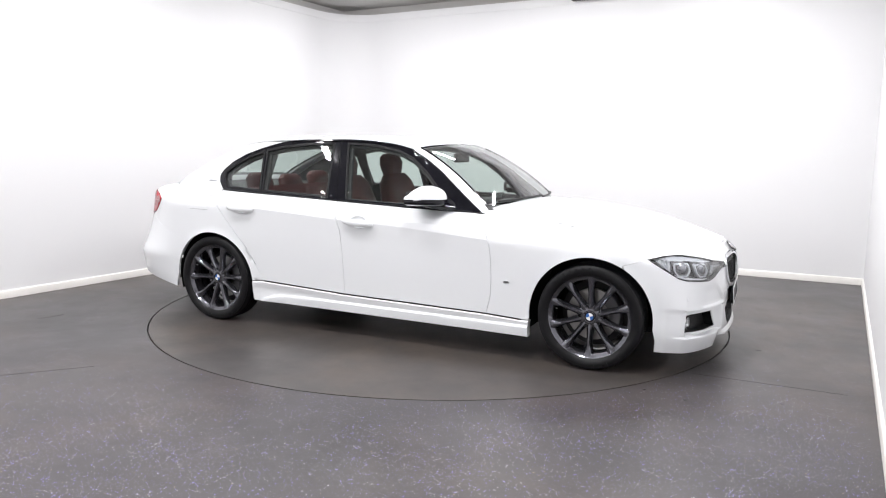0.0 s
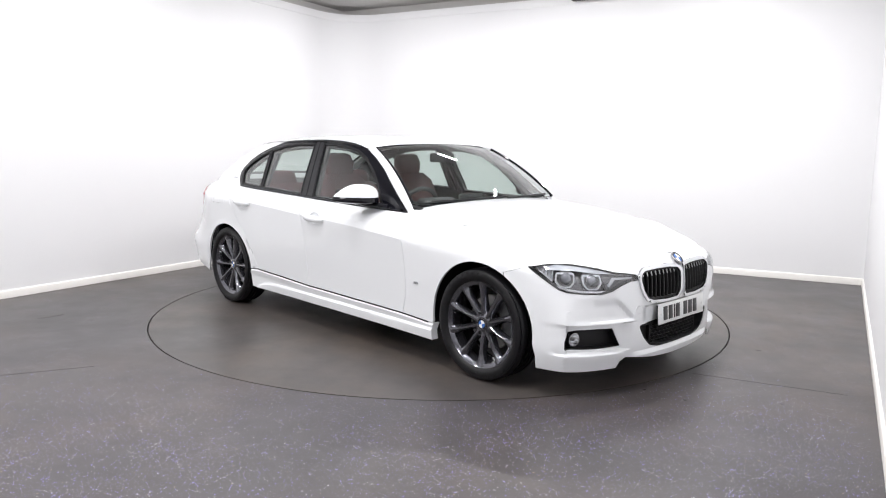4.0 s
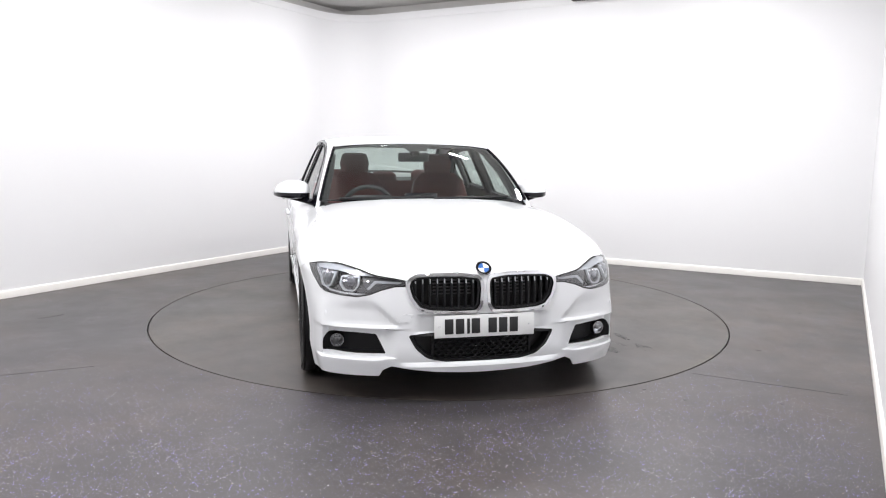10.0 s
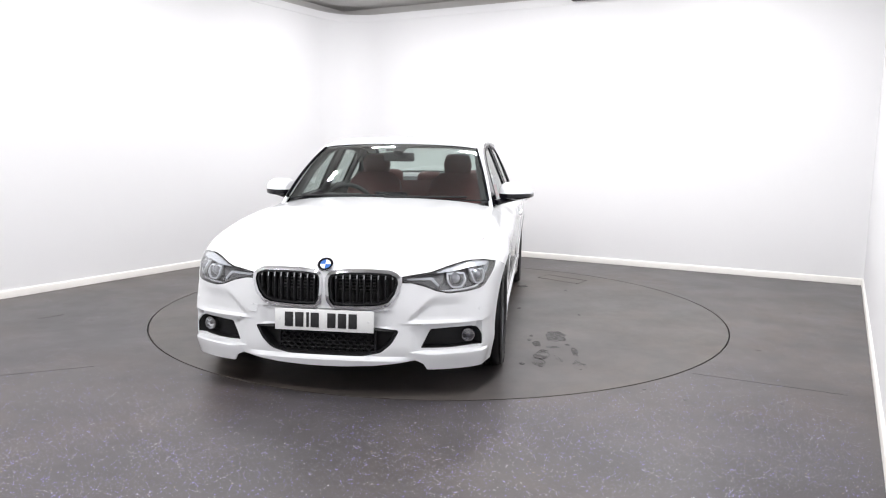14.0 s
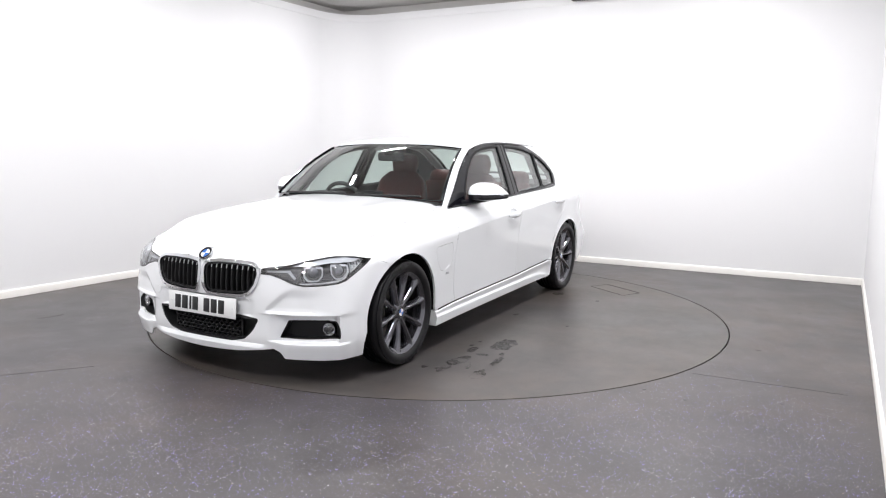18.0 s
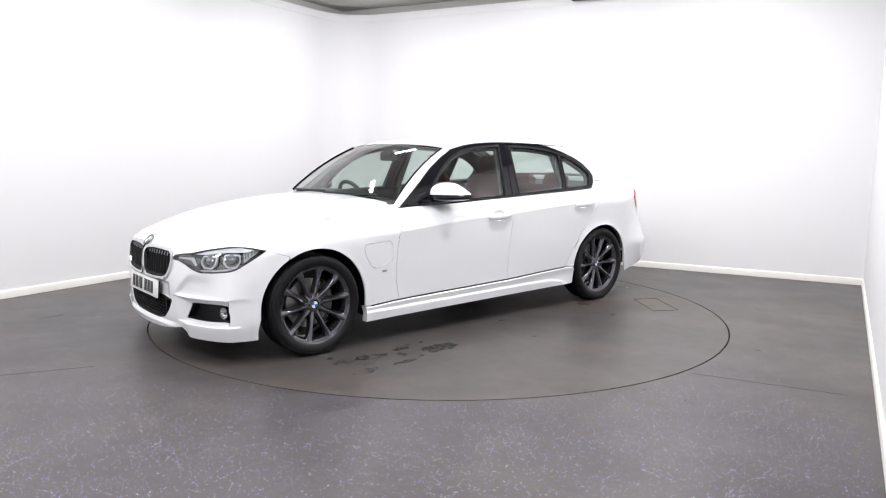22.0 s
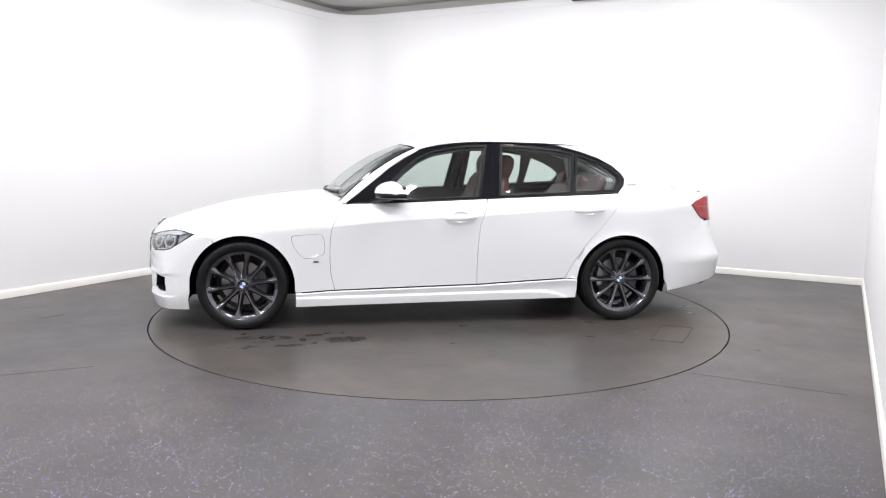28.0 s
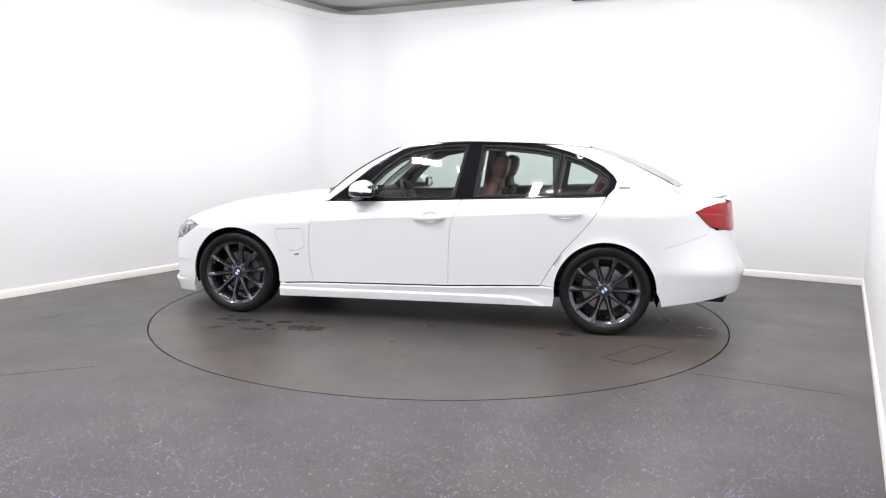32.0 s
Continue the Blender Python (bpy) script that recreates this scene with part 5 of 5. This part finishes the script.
def patch(u, v):
    return Vector(windscreen(u * (0.16 - 0.05 * (1 - v)), 0.80 + 0.17 * v)) + Vector((0, 0, -0.005))


sheet("sensor_patch", patch, 9, 6, FRIT, car, "black printed patch behind the mirror")
border("windscreen_border", windscreen, 0.03, 0.02, 0.05, car, "black printed glass border")
border("rear_screen_border", rear_screen, 0.05, 0.06, 0.07, car, "black printed glass border")


def cowl(u, v):
    x = 0.835 - 0.155 * u * u
    return Vector((x + 0.06 * (1 - v) - 0.02, 0.70 * u, 0.925 + 0.010 * v - 0.008 * u * u))


sheet("cowl", cowl, 25, 4, PLASTIC, car, "black scuttle panel below the windscreen", depth=0.02)
for y0, y1 in ((-0.60, 0.02), (0.02, 0.58)):
    bm = bmesh.new()
    pts = []
    for i in range(12):
        t = i / 11
        y = y0 + (y1 - y0) * t
        p = Vector(windscreen(y / 0.73, 0.022 + 0.02 * t))
        pts.append(p + Vector((0.010, 0, 0.004)))
    tube(bm, pts, 0.007, 8)
    wiper = part("wiper", bm, PLASTIC, car, "black wiper blade")

# ---- wheels ----
def spoke_ring(a):
    return Vector((math.cos(a), 0, math.sin(a)))


def build_wheel():
    """A ten-spoke wheel that faces +y, its outer tyre wall at y = 0.11."""
    wheel = new("wheel")
    tagged(wheel, "gunmetal ten-spoke wheel with a black tyre")
    wheel.parent = car
    R, rr = 0.3165, 0.246
    prof = [(rr - 0.006, 0.080), (rr + 0.002, 0.094), (rr + 0.012, 0.102), (rr + 0.030, 0.109), (rr + 0.048, 0.108), (rr + 0.062, 0.100), (R - 0.010, 0.090), (R - 0.003, 0.082), (R, 0.070)]
    for g in (0.045, 0.015, -0.015, -0.045):
        prof += [(R + 0.001, g + 0.006), (R - 0.007, g + 0.005), (R - 0.007, g - 0.005), (R + 0.001, g - 0.006)]
    prof += [(R, -0.070), (R - 0.010, -0.090), (rr + 0.050, -0.108), (rr, -0.095), (rr - 0.006, -0.080)]
    tyre = lathe_part("tyre", prof, RUBBER, wheel, "black road tyre", 72)
    for a0 in (60, 240):
        for i in range(7):
            a = radians(a0 + i * 8)
            bm = bmesh.new()
            box(bm, (0.014, 0.002, 0.024), (0, 0, 0), bevel=0.0)
            bmesh.ops.transform(bm, matrix=Matrix.Translation((0.288 * math.cos(a), 0.1085, 0.288 * math.sin(a))) @ Matrix.Rotation(math.pi / 2 - a, 4, "Y"), verts=bm.verts[:])
            part("tyre_marking", bm, RUBBER, tyre, "raised rubber bar", flat=True)
    rim_prof = [(rr - 0.012, -0.095), (rr + 0.004, -0.097), (rr + 0.004, -0.090), (rr - 0.014, -0.080), (0.214, -0.04), (0.214, 0.03), (0.224, 0.075), (rr - 0.012, 0.080), (rr - 0.004, 0.088), (rr + 0.004, 0.094), (rr + 0.008, 0.090), (rr + 0.006, 0.082), (rr - 0.002, 0.078)]
    rim = lathe_part("rim", rim_prof, GUN, wheel, "gunmetal wheel rim", 72)
    # spokes: narrow blades that flare into the rim
    for i in range(10):
        a = radians(90 + 36 * i + 18)
        d, w = spoke_ring(a), Vector((-math.sin(a), 0, math.cos(a)))
        bm = bmesh.new()
        rows = []
        for r, hw, face, back in ((0.045, 0.018, 0.064, 0.020), (0.075, 0.0150, 0.068, 0.022), (0.120, 0.0125, 0.074, 0.030), (0.170, 0.0135, 0.080, 0.042), (0.208, 0.0175, 0.084, 0.050), (0.230, 0.0255, 0.086, 0.056), (0.243, 0.038, 0.088, 0.064)):
            c = d * r
            rows.append([bm.verts.new(c + w * x + Vector((0, y, 0))) for x, y in ((-hw * 1.5, back), (-hw * 1.15, face - 0.012), (-hw * 0.35, face), (hw * 0.35, face), (hw * 1.15, face - 0.012), (hw * 1.5, back))])
        for p, q in zip(rows, rows[1:]):
            for k in range(6):
                bm.faces.new((p[k], p[(k + 1) % 6], q[(k + 1) % 6], q[k]))
        bm.faces.new(rows[0])
        bm.faces.new(rows[-1])
        part("spoke", bm, GUN, rim)
    hub = lathe_part("hub", [(0.001, 0.060), (0.034, 0.060), (0.036, 0.066), (0.043, 0.066), (0.052, 0.062), (0.074, 0.052), (0.080, 0.035), (0.078, 0.0)], GUN, rim, "wheel centre", 40)
    for i in range(5):
        a = radians(90 + 72 * i)
        bolt = lathe_part("wheel_bolt", [(0.001, 0.048), (0.007, 0.048), (0.008, 0.046), (0.0085, 0.036), (0.0125, 0.035), (0.0125, 0.070), (0.0130, 0.072), (0.0145, 0.066), (0.0150, 0.05)], METAL_EDGE, rim, "dark recessed wheel bolt", 12)
        bolt.matrix_basis = Matrix.Translation((0.058 * math.cos(a), -0.004, 0.058 * math.sin(a)))
    cap = roundel("wheel_cap", wheel, Matrix.Translation((0, 0.067, 0)) @ Matrix.Rotation(radians(-90), 4, "X"), 0.033)
    bm = bmesh.new()
    tube(bm, [(0.196 * math.cos(radians(28)), 0.081, 0.196 * math.sin(radians(28))), (0.203 * math.cos(radians(28)), 0.088, 0.203 * math.sin(radians(28)))], 0.0035, 8)
    part("valve", bm, SATIN, wheel, "small tyre valve")
    lathe_part("brake_disc", [(0.075, -0.012), (0.155, -0.012), (0.156, -0.016), (0.156, -0.036), (0.155, -0.040), (0.07, -0.040), (0.07, 0.0), (0.001, 0.0)], STEEL, wheel, "worn steel brake disc", 56)
    bm = bmesh.new()
    rows = []
    for k in range(9):
        a = radians(-42 + 84 * k / 8 + 180)
        rows.append([bm.verts.new(spoke_ring(a) * r + Vector((0, y, 0))) for r, y in ((0.100, 0.004), (0.165, 0.006), (0.176, -0.01), (0.176, -0.06), (0.10, -0.06))])
    for p, q in zip(rows, rows[1:]):
        for k in range(5):
            bm.faces.new((p[k], p[(k + 1) % 5], q[(k + 1) % 5], q[k]))
    bm.faces.new(rows[0])
    bm.faces.new(rows[-1])
    part("caliper", bm, CAST, wheel, "grey brake caliper")
    lathe_part("back_plate", [(0.001, -0.07), (0.20, -0.07), (0.20, -0.075)], METAL_EDGE, wheel, "black dust shield", 40)
    return wheel


WHEEL_Y = {1.405: 0.780, -1.405: 0.795}
first_wheel = build_wheel()
for i, (wx, side, spin) in enumerate(((1.405, 1, 8), (-1.405, 1, 0), (1.405, -1, 18), (-1.405, -1, 3))):
    m = Matrix.Translation((wx, side * WHEEL_Y[wx], 0.3255)) @ Matrix.Rotation(0 if side == 1 else math.pi, 4, "Z") @ Matrix.Rotation(radians(spin), 4, "Y")
    if i == 0:
        first_wheel.matrix_basis = m
    else:
        copy_thing(first_wheel, m)


# ---- door mirrors ----
def blob(fn, nu, nv):
    bm = bmesh.new()
    rows = [[bm.verts.new(fn(2 * math.pi * i / nu, j / nv)) for i in range(nu)] for j in range(nv + 1)]
    for p, q in zip(rows, rows[1:]):
        for i in range(nu):
            bm.faces.new((p[i], p[(i + 1) % nu], q[(i + 1) % nu], q[i]))
    bm.faces.new(rows[0])
    bm.faces.new(rows[-1])
    return bm


for side in (1, -1):
    mirror = tagged(new("door_mirror"), "white door mirror on a gloss black arm")
    mirror.parent = car

    def housing(lo, hi, grow=1.0):
        def at(a, t):
            """t: from the mirror glass forwards."""
            k = max(0.02, (1 - t ** 2.6)) ** 0.5
            c, n = math.cos(a), math.sin(a)
            y = 0.908 - 0.030 * t + 0.124 * math.copysign(abs(c) ** 0.6, c) * k * grow
            z = 0.968 + (0.104 * n ** 0.6 * k ** 0.8 * (1 - 2.0 * max(0, y - 0.93)) if n > 0 else -0.034 * abs(n) ** 0.45 * (0.4 + 0.6 * k) * (1 - 3.0 * max(0, y - 0.90))) * grow
            z = 0.968 + (z - 0.968) * (1 - 0.50 * (1 - min(1, t / 0.45)) ** 2) if n > 0 else z
            z = min(max(z, lo), hi)
            return (0.270 + 0.200 * t + 0.10 * (0.908 - y), side * y, z)
        return at
    cap = part("mirror_cap", blob(housing(0.984, 2), 36, 14), PAINT, mirror, "white mirror cap")
    part("mirror_base", blob(housing(0, 0.983, 0.99), 36, 14), BLACK, mirror, "gloss black lower mirror shell")
    bm = bmesh.new()
    box(bm, (0.012, 0.210, 0.078), (0.270, side * 0.908, 0.992), Matrix.Rotation(radians(-2 * side), 3, "Z"), 0.02, 3)
    part("mirror_frame", bm, PLASTIC, mirror, "black mirror frame")
    bm = bmesh.new()
    box(bm, (0.006, 0.195, 0.066), (0.263, side * 0.908, 0.992), Matrix.Rotation(radians(-2 * side), 3, "Z"), 0.002, 2)
    part("mirror_glass", bm, MIRROR, mirror, "mirror glass")
    bm = bmesh.new()
    tube(bm, [(0.470, side * 0.755, 0.918), (0.430, side * 0.80, 0.928), (0.380, side * 0.86, 0.940), (0.345, side * 0.93, 0.952)], [0.042, 0.036, 0.032, 0.026], 12, 0.6)
    part("mirror_arm", bm, BLACK, mirror, "gloss black mirror arm")
    bm = bmesh.new()
    tube(bm, [(0.466, side * 0.85, 0.982), (0.450, side * 0.905, 0.981), (0.393, side * 0.980, 0.980), (0.320, side * 1.022, 0.980)], 0.0045, 8)
    part("mirror_indicator", bm, SATIN, mirror, "thin indicator strip")

# ---- cabin ----
cabin = bmesh.new()
box(cabin, (2.6, 1.36, 0.04), (-0.55, 0, 0.30), bevel=0.01)
part("cabin_floor", cabin, TRIM, car, "dark carpeted floor")


def loft_box(sections, bev=True):
    """A soft cushion from cross-sections: (centre, width, thickness) boxes joined end to end, with rounded outline."""
    bm = bmesh.new()
    rows = []
    for c, w, d, up in sections:
        c, up = Vector(c), Vector(up).normalized()
        ring = []
        for k in range(20):
            a = 2 * math.pi * k / 20
            ex, ez = math.cos(a), math.sin(a)
            px = math.copysign(abs(ex) ** 0.45, ex) * w / 2
            pz = math.copysign(abs(ez) ** 0.55, ez) * d / 2
            ring.append(bm.verts.new(c + Vector((0, 1, 0)) * px + up * pz))
        rows.append(ring)
    for p, q in zip(rows, rows[1:]):
        for k in range(20):
            bm.faces.new((p[k], p[(k + 1) % 20], q[(k + 1) % 20], q[k]))
    bm.faces.new(rows[0])
    bm.faces.new(rows[-1])
    return bm


for y in (0.36, -0.36):
    seat = tagged(new("front_seat"), "red leather front seat with a headrest")
    seat.parent = car
    x = -0.22
    part("cushion", loft_box([((x + 0.32, y, 0.50), 0.42, 0.06, (0.3, 0, 1)), ((x + 0.28, y, 0.51), 0.50, 0.13, (0, 0, 1)), ((x, y, 0.48), 0.52, 0.16, (0, 0, 1)), ((x - 0.20, y, 0.46), 0.48, 0.14, (0, 0, 1))]), RED, seat)
    part("backrest", loft_box([((x - 0.16, y, 0.50), 0.46, 0.12, (1, 0, 0.3)), ((x - 0.20, y, 0.62), 0.52, 0.15, (1, 0, 0.3)), ((x - 0.28, y, 0.86), 0.52, 0.14, (1, 0, 0.3)), ((x - 0.33, y, 1.02), 0.44, 0.13, (1, 0, 0.3)), ((x - 0.35, y, 1.085), 0.30, 0.09, (1, 0, 0.3))]), RED, seat)
    part("headrest", loft_box([((x - 0.36, y, 1.075), 0.22, 0.05, (1, 0, 0.2)), ((x - 0.365, y, 1.09), 0.22, 0.09, (1, 0, 0.2)), ((x - 0.375, y, 1.17), 0.245, 0.13, (1, 0, 0.2)), ((x - 0.39, y, 1.235), 0.21, 0.11, (1, 0, 0.2)), ((x - 0.395, y, 1.255), 0.17, 0.04, (1, 0, 0.2))]), RED, seat)
    part("seat_shell", loft_box([((x - 0.24, y, 0.50), 0.44, 0.05, (1, 0, 0.3)), ((x - 0.30, y, 0.66), 0.48, 0.06, (1, 0, 0.3)), ((x - 0.37, y, 0.90), 0.46, 0.06, (1, 0, 0.3)), ((x - 0.40, y, 1.0), 0.40, 0.05, (1, 0, 0.3))]), TRIM, seat, "dark seat back shell")
    for dy in (0.05, -0.05):
        bm = bmesh.new()
        tube(bm, [(x - 0.35, y + dy, 1.02), (x - 0.362, y + dy, 1.11)], 0.007, 8)
        part("headrest_post", bm, SATIN, seat, "steel headrest post")
bench = tagged(new("rear_bench"), "red leather rear bench with three headrests")
bench.parent = car
part("cushion", loft_box([((-0.62, 0, 0.50), 1.22, 0.08, (0, 0, 1)), ((-0.68, 0, 0.50), 1.28, 0.16, (0, 0, 1)), ((-1.05, 0, 0.46), 1.28, 0.18, (0, 0, 1)), ((-1.15, 0, 0.45), 1.2, 0.12, (0, 0, 1))]), RED, bench)
part("backrest", loft_box([((-1.08, 0, 0.50), 1.22, 0.12, (1, 0, 0.4)), ((-1.14, 0, 0.62), 1.26, 0.15, (1, 0, 0.4)), ((-1.28, 0, 0.88), 1.22, 0.14, (1, 0, 0.4)), ((-1.33, 0, 0.98), 1.12, 0.10, (1, 0, 0.4))]), RED, bench)
for y, h in ((0.40, -0.03), (0, -0.05), (-0.40, -0.03)):
    part("headrest", loft_box([((-1.34, y, 0.985 + h), 0.22, 0.06, (1, 0, 0.3)), ((-1.355, y, 1.03 + h), 0.26, 0.10, (1, 0, 0.3)), ((-1.375, y, 1.095 + h), 0.25, 0.09, (1, 0, 0.3)), ((-1.385, y, 1.125 + h), 0.18, 0.05, (1, 0, 0.3))]), RED, bench)
sheet("parcel_shelf", lambda u, v: Vector((-1.38 - 0.55 * v, 0.62 * u, 0.985 + 0.025 * v)), 9, 5, TRIM, car, "dark parcel shelf", depth=0.03)


def dash(u, v):
    a = v * math.pi * 0.62
    x = 0.80 - 0.36 * math.sin(a) ** 0.9 + 0.02 * u * u - 0.10 * u * u
    z = 0.905 - 0.03 * u * u + 0.028 * math.sin(v * math.pi) - 0.34 * max(0, v - 0.55) ** 1.3 * 1.5
    return Vector((x, 0.70 * u, z))


sheet("dashboard", dash, 31, 18, TRIM, car, "dark soft dashboard", depth=0.02)
bm = bmesh.new()
box(bm, (0.10, 0.30, 0.07), (0.52, -0.36, 0.935), bevel=0.03, seg=3)
part("instrument_hood", bm, TRIM, car, "dark instrument hood")
bm = bmesh.new()
box(bm, (0.015, 0.24, 0.10), (0.50, 0.0, 0.935), bevel=0.008)
part("centre_screen", bm, BLACK, car, "black free-standing dash screen")
bm = bmesh.new()
box(bm, (0.95, 0.24, 0.22), (0.05, 0, 0.46), bevel=0.04, seg=3)
part("centre_console", bm, TRIM, car, "dark centre console")
steer = tagged(new("steering_wheel"), "black leather steering wheel on the right")
steer.parent = car
steer.matrix_basis = Matrix.Translation((0.31, -0.36, 0.855)) @ Matrix.Rotation(radians(-66), 4, "Y")
bm = bmesh.new()
v, f = lathe([(0.185 + 0.016 * math.cos(a), 0.016 * math.sin(a)) for a in [2 * math.pi * k / 10 for k in range(10)]], 48, "z", True)
vs = [bm.verts.new(c) for c in v]
for q in f:
    bm.faces.new([vs[i] for i in q])
part("wheel_rim", bm, TRIM, steer)
bm = bmesh.new()
box(bm, (0.15, 0.15, 0.05), (0, 0, 0.015), bevel=0.025, seg=3)
part("airbag_pad", bm, TRIM, steer)
for a in (90, -90, 180):
    bm = bmesh.new()
    c, s = math.cos(radians(a)), math.sin(radians(a))
    tube(bm, [(0.06 * c, 0.06 * s, 0.005), (0.18 * c, 0.18 * s, 0.0)], [0.02, 0.012], 8, 0.5)
    part("wheel_spoke", bm, SATIN, steer, "silver wheel spoke")
rear_view = tagged(new("rear_view_mirror"), "dark rear-view mirror below the windscreen top")
rear_view.parent = car
bm = bmesh.new()
box(bm, (0.035, 0.235, 0.068), (0.205, 0.0, 1.235), bevel=0.015, seg=3)
part("mirror_body", bm, TRIM, rear_view)
bm = bmesh.new()
box(bm, (0.004, 0.22, 0.056), (0.186, 0.0, 1.235), bevel=0.001)
part("mirror_face", bm, MIRROR, rear_view)
bm = bmesh.new()
box(bm, (0.09, 0.07, 0.05), (0.225, 0, 1.277), Matrix.Rotation(radians(30), 3, "Y"), 0.02, 3)
part("sensor_box", bm, TRIM, rear_view, "dark sensor housing")


def liner(u, v):
    p = Vector(roof_skin(u * 0.965, 0.03 + 0.94 * v))
    return p + Vector((0, 0, -0.035))


sheet("headliner", liner, 21, 16, LINER, car, "dark fabric headliner")
for side in (1, -1):
    def card(u, v):
        x = 0.70 - 2.05 * (u + 1) / 2
        z = 0.36 + (float(np.interp(x, [-1.4, -0.3, 0.65], [0.98, 0.934, 0.90])) - 0.36) * v
        y = 0.755 - 0.05 * math.sin(v * math.pi) + 0.02 * v
        return Vector((x, side * y, z))
    sheet("door_card", card, 22, 8, TRIM, car, "dark inner door trim")
    def insert(u, v):
        x = 0.45 - 1.75 * (u + 1) / 2
        z = 0.62 + 0.20 * v
        return Vector((x, side * (0.700 + 0.01 * v), z))
    sheet("door_insert", insert, 16, 4, RED, car, "red leather door insert", depth=0.008)
    bm = bmesh.new()
    pts = [glasshouse(np.array([x]), np.array([z]), -0.035)[0] * np.array([1, side, 1]) for x, z in ((-0.345, 0.95), (-0.385, 1.12), (-0.43, 1.30))]
    tube(bm, pts, [0.045, 0.04, 0.035], 8, 0.5)
    part("inner_pillar", bm, TRIM, car, "dark inner B pillar trim")
    bm = bmesh.new()
    pts = [glasshouse(np.array([x]), np.array([z]), -0.045)[0] * np.array([1, side, 1]) for x, z in ((0.60, 0.93), (0.35, 1.15), (0.12, 1.26))]
    tube(bm, pts, [0.035, 0.03, 0.03], 8, 0.6)
    part("inner_pillar", bm, LINER, car, "dark inner A pillar trim")



# ---- what moves ----
def motions():
    """The turntable turns evenly and carries the car."""
    table_rows, car_rows = [], []
    for i in range(65):
        t = i * 0.5
        turn = Matrix.Rotation(radians(turn_at(t)), 4, "Z")
        table_rows.append((t, turn))
        car_rows.append((t, turn @ Matrix.Translation(-CAR_OFF)))
    walk(turntable, table_rows)
    walk(car, car_rows)


motions()
